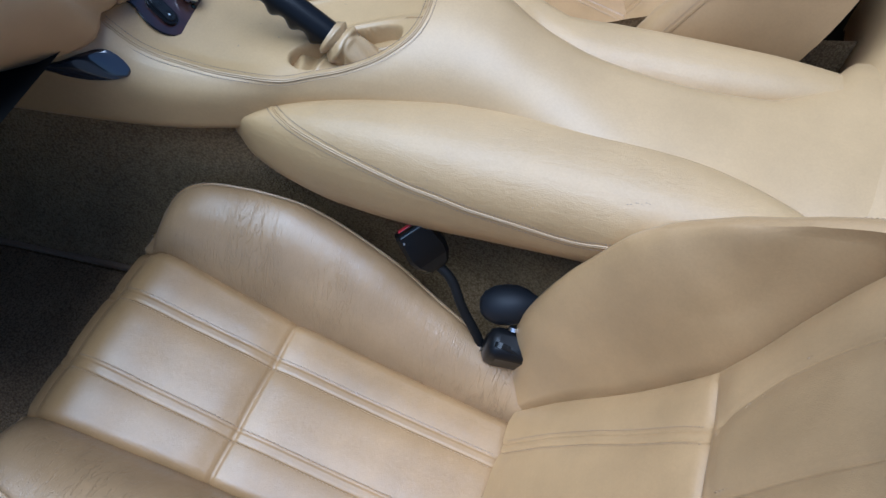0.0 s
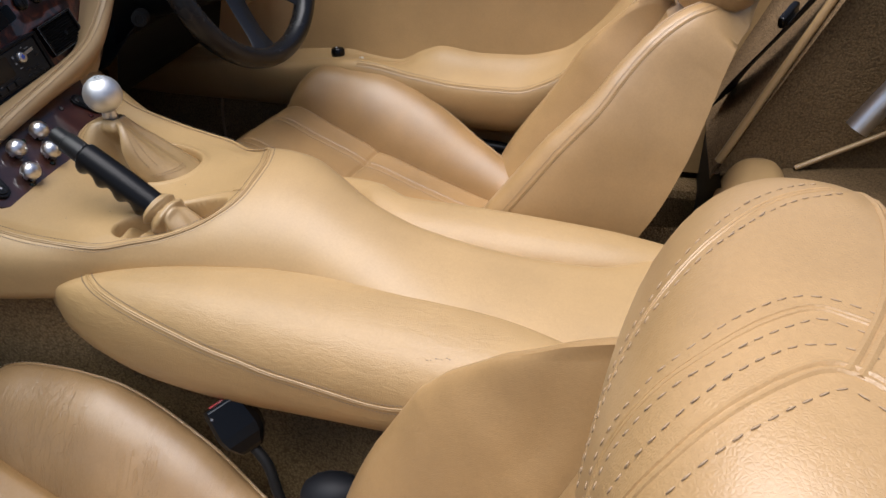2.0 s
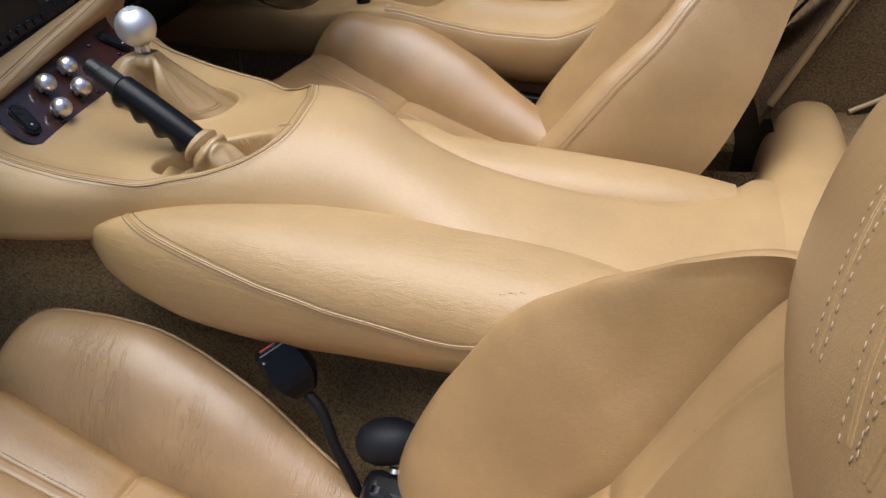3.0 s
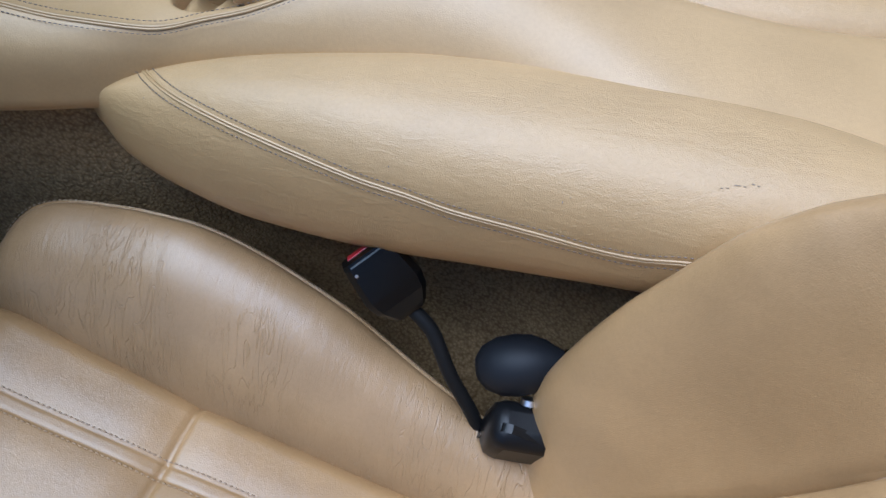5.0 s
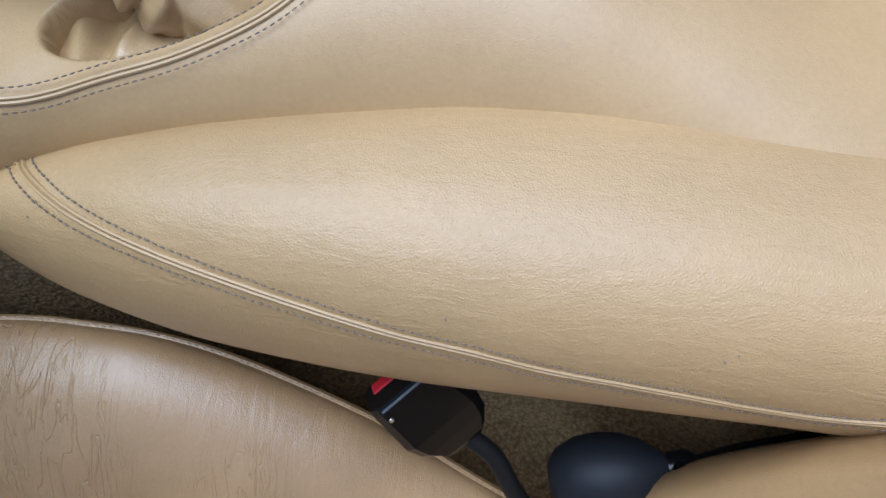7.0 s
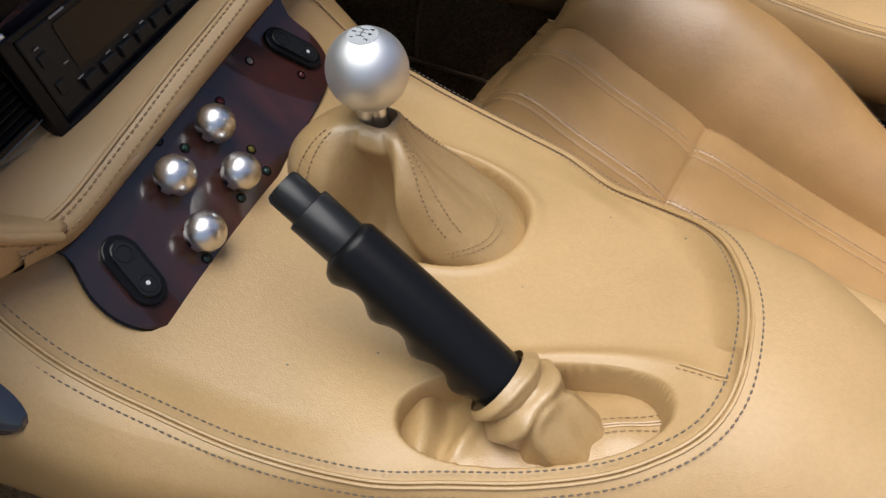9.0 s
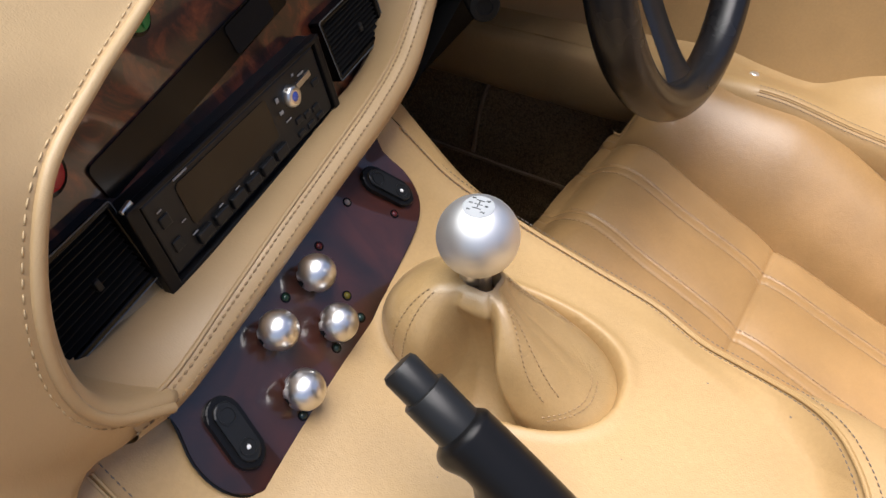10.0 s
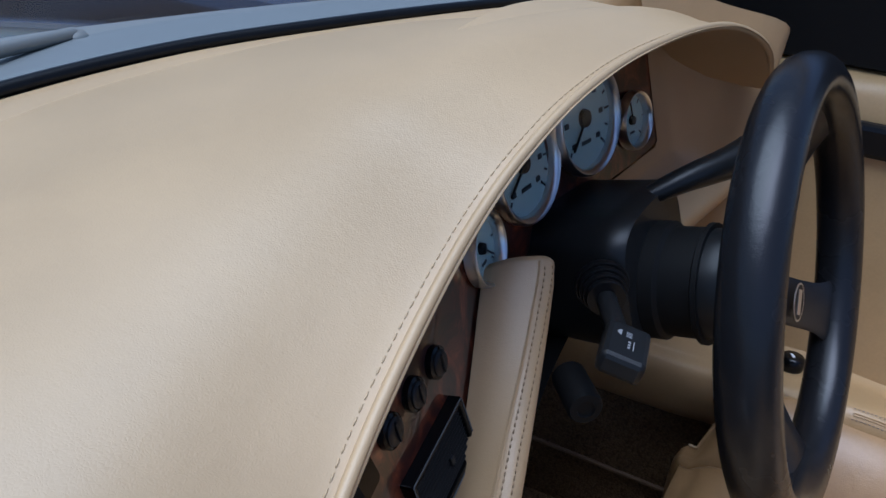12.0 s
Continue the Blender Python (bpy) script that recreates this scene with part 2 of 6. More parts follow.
TAN = (0.43, 0.280, 0.120)
m_tan = leather("tan_leather", TAN, rough=0.47, grain=0.3, crease=0.03, sheen=0.15)
m_pod = leather("tan_grained_leather", TAN, rough=0.46, grain=0.6, crease=0.30, crease_dir=(0.5, 1.2, 1.6), sheen=0.12)
m_seat = leather("tan_seat_leather", (0.42, 0.262, 0.110), rough=0.36, grain=0.4, worn=0.14, crease=0.06, sheen=0.3)
# seat leather again, colour darkened to offset strong light on cushions and bolsters
m_cushion = leather("darkened_cushion_leather", (0.36, 0.215, 0.086), rough=0.34, grain=0.4, worn=0.18, crease=0.08, sheen=0.18)
m_worn = leather("creased_seat_leather", (0.345, 0.215, 0.098), rough=0.33, grain=0.4, crease=0.2, crease_dir=(2.2, 0.5, 0.5), worn=0.16, lines=0.55, sheen=0.2)
m_dash = leather("tan_dash_leather", (0.46, 0.312, 0.158), rough=0.45, grain=0.22, worn=0.07, speck=0.08, sheen=0.15)
m_boot = leather("soft_boot_leather", (0.41, 0.268, 0.115), rough=0.5, grain=0.4, crease=0.25, worn=0.16)
m_thread = mat("grey_thread", (0.16, 0.13, 0.105), 0.7)
m_thread_tan = mat("tan_thread", (0.34, 0.23, 0.12), 0.7)
m_thread_seat = mat("brown_thread", (0.40, 0.285, 0.175), 0.9, spec=0.1)
m_thread_pale = mat("pale_tan_thread", (0.50, 0.36, 0.20), 0.6)
m_leaf = mat("glossy_slate_plastic", (0.022, 0.025, 0.032), 0.14, coat=1.0, coat_rough=0.03)
m_black = mat("black_plastic", (0.011, 0.0115, 0.012), 0.36, spec=0.32)
m_blackgloss = mat("gloss_black_plastic", (0.004, 0.004, 0.004), 0.2, spec=0.25)
m_blackmatt = mat("matt_black_plastic", (0.008, 0.008, 0.008), 0.6, spec=0.18)
m_rubber = mat("black_rubber", (0.006, 0.006, 0.0065), 0.32, spec=0.22)
m_red = mat("red_plastic", (0.36, 0.012, 0.02), 0.35)
m_binding = mat("brown_binding", (0.26, 0.17, 0.095), 0.6)
m_print = mat("pale_print", (0.26, 0.26, 0.26), 0.6)
m_white = mat("white_print", (0.75, 0.75, 0.75), 0.6)
m_dial_print = mat("dial_print", (0.05, 0.06, 0.06), 0.6)
m_silver = mat("silver_bezel", (0.75, 0.75, 0.74), 0.28, metal=1.0)
m_dial = mat("pale_dial_face", (0.58, 0.72, 0.65), 0.5)
m_edge = mat("dark_grey_edge", (0.10, 0.11, 0.115), 0.4)
m_webbing = mat("black_webbing", (0.012, 0.012, 0.013), 0.8)


def brushed():
    m = mat("brushed_aluminium", (0.80, 0.79, 0.78), 0.3, metal=1.0)
    co = coords(m)
    n = node(m, "ShaderNodeTexNoise", Scale=220.0, Detail=3.0)
    mp = node(m, "ShaderNodeMapping")
    mp.inputs["Scale"].default_value = (1, 1, 6)
    wire(m, co, mp.inputs["Vector"])
    wire(m, mp.outputs[0], n.inputs["Vector"])
    r = node(m, "ShaderNodeMapRange")
    r.inputs["To Min"].default_value, r.inputs["To Max"].default_value = 0.24, 0.42
    wire(m, n.outputs["Fac"], r.inputs["Value"])
    wire(m, r.outputs[0], bsdf(m).inputs["Roughness"])
    b = node(m, "ShaderNodeBump", Strength=0.08, Distance=0.0003)
    wire(m, n.outputs["Fac"], b.inputs["Height"])
    wire(m, b.outputs[0], bsdf(m).inputs["Normal"])
    return m


m_alu = brushed()


def carpet(name, a, b):
    """Short looped pile: dark between the tufts, mottled over a hand's width."""
    m = mat(name, a, 0.95, spec=0.12)
    co = coords(m)
    wob = node(m, "ShaderNodeTexNoise", Scale=90.0, Detail=2.0)
    wire(m, co, wob.inputs["Vector"])
    va = m.node_tree.nodes.new("ShaderNodeVectorMath")
    va.operation = "MULTIPLY_ADD"
    va.inputs[1].default_value = (0.006, 0.006, 0.006)
    wire(m, wob.outputs["Color"], va.inputs[0])
    wire(m, co, va.inputs[2])
    tuft = node(m, "ShaderNodeTexVoronoi", Scale=290.0, Randomness=1.0)
    wire(m, va.outputs[0], tuft.inputs["Vector"])
    r = ramp(m, tuft.outputs["Distance"], [(0.15, b), (0.85, a)])
    fine = node(m, "ShaderNodeTexNoise", Scale=420.0, Detail=4.0, Roughness=0.7)
    wire(m, co, fine.inputs["Vector"])
    patch = node(m, "ShaderNodeTexNoise", Scale=16.0, Detail=4.0, Roughness=0.6)
    wire(m, co, patch.inputs["Vector"])
    last = r.outputs[0]
    for src, lo, part_of in ((fine.outputs["Fac"], 0.6, 0.5), (patch.outputs["Fac"], 0.7, 0.5)):
        shade = ramp(m, src, [(0.35, (lo, lo, lo)), (0.65, (1, 1, 1))])
        mix = m.node_tree.nodes.new("ShaderNodeMixRGB")
        mix.blend_type = "MULTIPLY"
        mix.inputs[0].default_value = part_of
        wire(m, last, mix.inputs[1])
        wire(m, shade.outputs[0], mix.inputs[2])
        last = mix.outputs[0]
    wire(m, last, bsdf(m).inputs["Base Color"])
    bp = node(m, "ShaderNodeBump", Strength=0.55, Distance=0.003)
    bp.invert = True
    wire(m, tuft.outputs["Distance"], bp.inputs["Height"])
    wire(m, bp.outputs[0], bsdf(m).inputs["Normal"])
    return m


m_carpet = carpet("brown_carpet", (0.17, 0.112, 0.052), (0.36, 0.245, 0.118))
# the same brown carpet, with the rear bay's shade put into its colour
m_carpet_bay_shade = carpet("shaded_bay_carpet", (0.125, 0.083, 0.040), (0.235, 0.155, 0.075))
# brown carpet again, coloured a little darker for shaded floor and footwells
m_carpet_shaded = carpet("shaded_carpet", (0.15, 0.100, 0.052), (0.34, 0.225, 0.115))


def burr():
    m = mat("lacquered_burr_wood", (0.12, 0.03, 0.015), 0.35, coat=1.0, coat_rough=0.03)
    co = coords(m)
    n = node(m, "ShaderNodeTexNoise", Scale=24.0, Detail=8.0, Roughness=0.62, Distortion=1.6)
    wire(m, co, n.inputs["Vector"])
    r = ramp(m, n.outputs["Fac"], [(0.34, (0.008, 0.003, 0.002)), (0.50, (0.045, 0.011, 0.006)), (0.61, (0.16, 0.036, 0.014)), (0.75, (0.36, 0.11, 0.035))])
    wire(m, r.outputs[0], bsdf(m).inputs["Base Color"])
    return m


m_burr = burr()


def dark_veneer():
    m = mat("dark_lacquered_veneer", (0.03, 0.01, 0.008), 0.35, coat=1.0, coat_rough=0.02)
    co = coords(m)
    n = node(m, "ShaderNodeTexNoise", Scale=18.0, Detail=6.0, Distortion=1.0)
    wire(m, co, n.inputs["Vector"])
    r = ramp(m, n.outputs["Fac"], [(0.35, (0.014, 0.004, 0.002)), (0.7, (0.060, 0.014, 0.007))])
    wire(m, r.outputs[0], bsdf(m).inputs["Base Color"])
    return m


m_veneer = dark_veneer()


# ---- centre tunnel and console ----
RING_XS = [-0.47, -0.40, -0.36, -0.31, -0.25, -0.21, -0.159, -0.107, -0.069, -0.042, -0.031, -0.025, -0.0225, -0.021]
RING_W = hermite(RING_XS, [0.16, 0.168, 0.172, 0.171, 0.166, 0.1585, 0.1435, 0.1205, 0.098, 0.0715, 0.0525, 0.036, 0.024, 0.0])
RING_C = hermite(RING_XS + [0.02, 0.10, 0.52], [0.0, 0.0, 0.0, 0.0, -0.003, -0.0045, -0.0045, -0.0105, -0.017, -0.0245, -0.0305, -0.0335, -0.035, -0.036, -0.02, 0.0, 0.0])
CREASE_Y = hermite([-0.258, -0.228, -0.197, -0.152, -0.095, -0.02, 0.04, 0.10, 0.18, 0.25, 0.31, 0.36, 0.42, 0.48, 0.52], [0.180, 0.175, 0.167, 0.158, 0.148, 0.139, 0.133, 0.132, 0.136, 0.140, 0.146, 0.156, 0.175, 0.205, 0.23])
CREASE_Z = hermite([-0.258, -0.228, -0.197, -0.152, -0.095, -0.02, 0.04, 0.10, 0.20, 0.30, 0.36, 0.42, 0.52], [0.388, 0.412, 0.428, 0.439, 0.446, 0.451, 0.453, 0.454, 0.453, 0.445, 0.437, 0.425, 0.39])
CROWN = hermite([-0.47, -0.42, -0.385, -0.342, -0.31, -0.25, -0.19, -0.127, -0.073, -0.033, 0.0, 0.06, 0.14, 0.25, 0.36, 0.44, 0.52, 0.60],
                [0.612, 0.568, 0.536, 0.503, 0.493, 0.486, 0.485, 0.494, 0.506, 0.516, 0.518, 0.509, 0.487, 0.464, 0.450, 0.440, 0.432, 0.425])
DISH = hermite([-0.47, -0.42, -0.385, -0.342, -0.31, -0.25, -0.19, -0.127, -0.073, -0.033, -0.012],
               [0.60, 0.556, 0.524, 0.490, 0.477, 0.468, 0.466, 0.472, 0.484, 0.500, 0.514])
BLUNT = hermite([-0.47, -0.2, -0.1, 0.0, 0.1, 0.52], [5.0, 4.6, 3.2, 2.3, 2.2, 2.5])
SIDE_FREE = hermite([-0.62, -0.47, -0.40, -0.32, -0.25, -0.2, -0.15, 0.0, 0.35, 0.42, 0.52, 0.60],
                    [0.222, 0.217, 0.214, 0.207, 0.192, 0.178, 0.165, 0.15, 0.18, 0.225, 0.255, 0.27])
SHIFT = hermite([-0.02, 0.02, 0.1, 0.2, 0.3, 0.52], [0.0, -0.008, -0.040, -0.062, -0.062, -0.03])
DRIVER_IN = hermite([-0.02, 0.015, 0.06, 0.12, 0.2, 0.3, 0.40, 0.46, 0.52], [1.0, 0.9, 0.6, 0.22, 0.0, -0.08, 0.0, 0.25, 0.6])
LOW_Z = hermite([-0.62, -0.4, -0.25, 0.0, 0.25, 0.52], [0.40, 0.405, 0.408, 0.39, 0.38, 0.36])


def side_of(x):
    """Half width of the tunnel, so that its skin meets the pod along the crease."""
    k = min(1.0, max(0.0, (x + 0.23) / 0.06)) * min(1.0, max(0.0, (0.47 - x) / 0.10))
    p, zl = BLUNT(x), LOW_Z(x)
    h = min(0.86, max(0.0, (CREASE_Z(x) - zl) / (CROWN(x) - zl)))
    return (1 - k) * SIDE_FREE(x) + k * max(CREASE_Y(x) / (1 - h ** p) ** (1 / p), max(RING_W(x), 0.0) * (x < -0.021) + 0.006)


SIDE_XS = np.linspace(-0.62, 0.60, 62)
SIDE_W = hermite(SIDE_XS, [side_of(float(x)) for x in SIDE_XS])
SIDE_D = hermite([-0.62, -0.47, -0.40, -0.36, -0.32, -0.25, -0.21, -0.159, -0.107, -0.06, 0.0, 0.06, 0.16, 0.26, 0.35, 0.42, 0.52, 0.60],
                 [0.238, 0.231, 0.224, 0.215, 0.201, 0.177, 0.165, 0.150, 0.124, 0.112, 0.115, 0.125, 0.136, 0.140, 0.158, 0.19, 0.22, 0.25])


def flank(x, y):
    """Height of the tunnel's skin at y off the middle."""
    p, zl = BLUNT(x), LOW_Z(x)
    w = SIDE_D(x) if y > 0 else SIDE_W(x)
    return zl + (CROWN(x) - zl) * max(0.0, 1 - min(1, abs(y) / w) ** p) ** (1 / p)


console = thing("centre_console", "tan leather centre console and transmission tunnel between the seats", "centre console")
XS_RING = list(np.linspace(-0.47, -0.050, 230)) + list(-0.021 - 0.029 * np.linspace(1, 0, 40)[1:] ** 2)
for sgn in (-1, 1):
    rows = []
    for x in list(np.linspace(-0.62, -0.475, 12)) + XS_RING + list(np.linspace(-0.016, 0.60, 80)):
        w0 = (RING_W(x) if x < -0.02101 else 0.0) + sgn * RING_C(x)
        ys, p, zl = SIDE_D(x) if sgn > 0 else SIDE_W(x), BLUNT(x), LOW_Z(x)
        half = []
        for i in range(25):
            q = i / 24
            if q < 0.6:
                y = w0 + (0.90 * ys - w0) * q / 0.6 if w0 < 0.88 * ys else w0 + (ys - w0) * 0.3 * q / 0.6
                half.append((y, flank(x, sgn * y)))
                y1 = y
            else:
                u = (q - 0.6 + 1 / 24) / (0.4 + 1 / 24)
                z1 = flank(x, sgn * y1)
                z = z1 + (zl - z1) * u
                y = ys * max(0.0, 1 - ((z - zl) / (CROWN(x) - zl)) ** p) ** (1 / p)
                half.append((max(y, y1), z))
        half += [(ys - 0.004, zl - 0.008), (ys - 0.012, zl - 0.014), (ys - 0.03, zl - 0.016)]
        rows.append([(x, sgn * y, z) for y, z in half])
    rows = [[(x, y * (DRIVER_IN(x) if y > 0 else 1) + SHIFT(x) * (1 - min(1, abs(y) / (SIDE_D(x) if y > 0 else SIDE_W(x)))), z) for x, y, z in r] for r in rows]
    part("tunnel_cover", loft(rows, flip=sgn > 0), m_tan, console)


def inside(x, y, cx, cy, ax, ay, turn=0.0, p=2.3):
    """Below 1 inside an oval of half sizes ax, ay about (cx, cy)."""
    c, s = math.cos(radians(turn)), math.sin(radians(turn))
    u, v = (x - cx) * c + (y - cy) * s, -(x - cx) * s + (y - cy) * c
    return (abs(u / ax) ** p + abs(v / ay) ** p) ** (1 / p)


def top_height(x, y):
    w = max(RING_W(x), 1e-4)
    off = y - RING_C(x)
    edge = flank(x, RING_C(x) + math.copysign(w, off))
    near = min(w - abs(off), max(0, -0.021 - x) * 0.8 + 0.3 * abs(w - abs(off)))
    k = min(1.0, max(0.0, near / 0.032))
    k = k * k * (3 - 2 * k)
    z = edge + (DISH(x) + 0.003 * (1 - (off / w) ** 2) - edge) * k
    # the openings of the gear lever and of the handbrake
    gear_hole, brake_hole = inside(x, y, -0.243, 0.046, 0.081, 0.056), inside(x, y, -0.117, -0.0905, 0.071, 0.030, 20)
    z += 0.0035 * math.exp(-((brake_hole - 1.22) / 0.16) ** 2) * min(1.0, max(0.0, (y + 0.095) / 0.04)) + 0.0015 * math.exp(-((gear_hole - 1.07) / 0.06) ** 2)
    for hole, depth in ((gear_hole, 0.040), (brake_hole, 0.052)):
        k = min(1.0, max(0.0, (1.03 - hole) / 0.10))
        z -= depth * k * k * (3 - 2 * k)
    return z


top = part("console_top", loft([[(x, RING_C(x) + RING_W(x) * v, top_height(x, RING_C(x) + RING_W(x) * v) - 0.0012) for v in np.linspace(-1, 1, 221)] for x in XS_RING]), m_tan, console)
ring = [(x, RING_C(x) - RING_W(x), 0) for x in XS_RING if x > -0.388] + [(x, RING_C(x) + RING_W(x), 0) for x in XS_RING[::-1] if x > -0.388]
ring = even(spline(even(ring, 0.014), 4), 0.005)
laid = [(Vector((p.x, p.y, flank(p.x, p.y) + 0.0007)), Vector((0, 0.35 * p.y / 0.17, 1)).normalized()) for p in ring]
part("ring_seam", welt(laid), m_tan, console)
tab = [(Vector((x, y, top_height(x, y) - 0.0006)), Vector((0, 0, 1))) for x, y in [(-0.050 + 0.0235 * i / 10, -0.045 - 0.006 * i / 10) for i in range(11)]]
part("joint_seam", tube([p for p, n in tab], 0.0008, n=6), m_tan, console)
part("stitching", stitches(tab, side=0.003, r=0.0004), m_thread_tan, console)
part("stitching", stitches(laid, side=0.0066), m_thread, console, "grey thread")
part("stitching", stitches(laid, side=-0.0066), m_thread, console, "grey thread")
for sgn in (-1, 1):
    part("flank_carpet", loft([[(x, sgn * (SIDE_W(x) - 0.028), LOW_Z(x) - 0.012), (x, sgn * (SIDE_W(x) - 0.022), 0.25), (x, sgn * (SIDE_W(x) - 0.006), 0.12), (x, sgn * (SIDE_W(x) + 0.03), 0.056), (x, sgn * (SIDE_W(x) + 0.15), 0.054)] for x in np.linspace(-0.8, 0.60, 60)], flip=sgn > 0),
         m_carpet, console, "short-pile brown carpet")
# leaf-shaped dark plate let into the console's passenger flank
leaf = spline([(x, 0.0, z) for x, z in ((-0.474, 0.485), (-0.44, 0.494), (-0.41, 0.506), (-0.388, 0.509), (-0.371, 0.502), (-0.353, 0.482), (-0.37, 0.476), (-0.41, 0.473), (-0.45, 0.477))], 5, closed=True)
mid = sum(leaf, Vector()) / len(leaf)
rows = []
for k, out in ((1.0, -0.002), (0.99, 0.0015), (0.95, 0.0028), (0.75, 0.0034), (0.4, 0.0038), (0.04, 0.004)):
    row = []
    for q in leaf:
        v = mid + (q - mid) * k
        h = min(0.93, (v.z - LOW_Z(v.x)) / (CROWN(v.x) - LOW_Z(v.x)))
        row.append((v.x, -SIDE_W(v.x) * (1 - h ** BLUNT(v.x)) ** (1 / BLUNT(v.x)) - out, v.z))
    rows.append(row)
part("side_plate", loft(rows, closed=True, caps=True), m_leaf, console, "glossy dark leaf-shaped plate")


# ---- side pods of the tunnel ----
POD_OUT = hermite([-0.258, -0.250, -0.23, -0.18, -0.1, 0.0, 0.1, 0.2, 0.3, 0.42, 0.52], [0.178, 0.180, 0.192, 0.213, 0.232, 0.245, 0.252, 0.258, 0.264, 0.268, 0.27])
POD_IN_D = hermite([-0.258, -0.1, 0.0, 0.06, 0.12, 0.19, 0.3, 0.42, 0.50], [0.150, 0.12, 0.08, 0.045, 0.0, -0.03, -0.03, -0.02, 0.0])
POD_TOP = hermite([-0.258, -0.250, -0.23, -0.18, -0.1, 0.0, 0.1, 0.25, 0.40, 0.60], [0.385, 0.402, 0.420, 0.439, 0.454, 0.460, 0.460, 0.457, 0.449, 0.41])
POD_BOT = hermite([-0.258, -0.250, -0.23, -0.18, -0.1, 0.0, 0.1, 0.2, 0.35, 0.60], [0.385, 0.378, 0.350, 0.326, 0.306, 0.301, 0.307, 0.314, 0.32, 0.35])


def pod(sgn, label):
    ob = thing("side_pod", label, "console pod", "console side pods")
    rows = []
    for x in list(-0.250 + 0.022 * np.linspace(0, 1, 12) ** 2) + list(np.linspace(-0.224, 0.51, 76)) if sgn < 0 else np.linspace(0.012, 0.49, 60):
        yo, yi, zt, zb = POD_OUT(x), POD_IN_D(x), POD_TOP(x) + (0 if sgn < 0 else -0.004), POD_BOT(x)
        if sgn > 0:
            yo -= 0.165 * min(1, max(0, (x + 0.10) / 0.24)) + 0.03 * max(0, (x - 0.2) / 0.3)
        cy, ry, cz, rz = (yo + yi) / 2, (yo - yi) / 2, (zt + zb) / 2, (zt - zb) / 2
        if sgn < 0:
            # wide enough to dive under the tunnel's skin at the crease
            u = (1 - min(0.97, max(0.0, (CREASE_Z(x) - cz) / rz)) ** 2.4) ** (1 / 2.4)
            ry = max(0.004, (yo - CREASE_Y(x)) / (1 + u))
            cy = yo - ry
        else:
            grow = min(1.0, x / 0.10) ** 0.6
            ry, rz, cz = ry * grow, rz * grow, zt - 0.036 * (1 - grow) - rz * grow
        row = []
        for i in range(64):
            a = 2 * math.pi * i / 64
            c, s = math.cos(a), math.sin(a)
            e = 0.84
            row.append((x, sgn * (cy + ry * math.copysign(abs(c) ** e, c)), cz + rz * math.copysign(abs(s) ** e, s)))
        rows.append(row)
    body = part("pod_cover", loft(rows, closed=True, caps=True), m_pod, ob)
    if sgn < 0:
        line = spline([(-0.197, -0.168, 0.433), (-0.155, -0.201, 0.439), (-0.111, -0.217, 0.434), (-0.071, -0.227, 0.428), (-0.033, -0.235, 0.422), (0.004, -0.241, 0.415), (0.04, -0.245, 0.41), (0.075, -0.249, 0.404),
                       (0.111, -0.252, 0.401), (0.145, -0.254, 0.397), (0.18, -0.257, 0.394), (0.212, -0.26, 0.395), (0.25, -0.26, 0.398), (0.36, -0.262, 0.40)], 6)
        laid = drop(even(line, 0.006), tree_of(body), (0, 0.6, -0.8))
        part("seam", welt(laid), m_tan, ob)
        part("stitching", stitches(laid, side=0.006), m_thread, ob, "grey thread")
        part("stitching", stitches(laid, side=-0.006), m_thread, ob, "grey thread")
    if sgn < 0:
        tr = tree_of(body)
        rnd = random.Random(4)
        marks = [(0.152, -0.247, 0.6, 1.9), (0.157, -0.244, 0.5, 0.7), (0.027, -0.237, 0.6, 1.4), (-0.180, -0.200, 0.7, 0.7)]
        marks += [(0.253 + 0.0036 * i + rnd.uniform(-0.001, 0.001), -0.2265 + 0.0007 * i + rnd.uniform(-0.0012, 0.0012), 1.5, rnd.uniform(0.3, 0.7)) for i in range(7)]
        for x, y, sx, sy in marks:
            bm = bmesh.new()
            p, n = drop([(x, y, 0.43)], tr, (0, 0.3, -0.95), 0.0003)[0]
            bmesh.ops.create_icosphere(bm, subdivisions=1, radius=0.0008, matrix=Matrix.Translation(p) @ Matrix.Diagonal((sx, sy, 0.4, 1)))
            part("scuff", bm, m_thread, ob, "small dark scuff mark")
    return ob


pod(-1, "padded tan leather side pod with double-stitched seam on tunnel flank")
pod(1, "padded tan leather side pod on the tunnel's driver flank")


# ---- arm that runs from the tunnel's rear end to the side wall behind the driver seat ----
arm_r = thing("rear_cross_member", "tan leather covered arm from the tunnel to the rear side wall", "trim panel")
ARM_X = hermite([-0.22, -0.10, 0.0, 0.10, 0.20, 0.30, 0.39], [0.60, 0.57, 0.568, 0.587, 0.607, 0.622, 0.632])
ARM_W = hermite([-0.22, -0.10, 0.0, 0.10, 0.20, 0.30, 0.39], [0.20, 0.15, 0.096, 0.078, 0.068, 0.062, 0.058])
ARM_Z = hermite([-0.22, -0.10, 0.0, 0.10, 0.20, 0.30, 0.37, 0.382, 0.39], [0.425, 0.432, 0.433, 0.428, 0.420, 0.411, 0.402, 0.398, 0.385])
rows = []
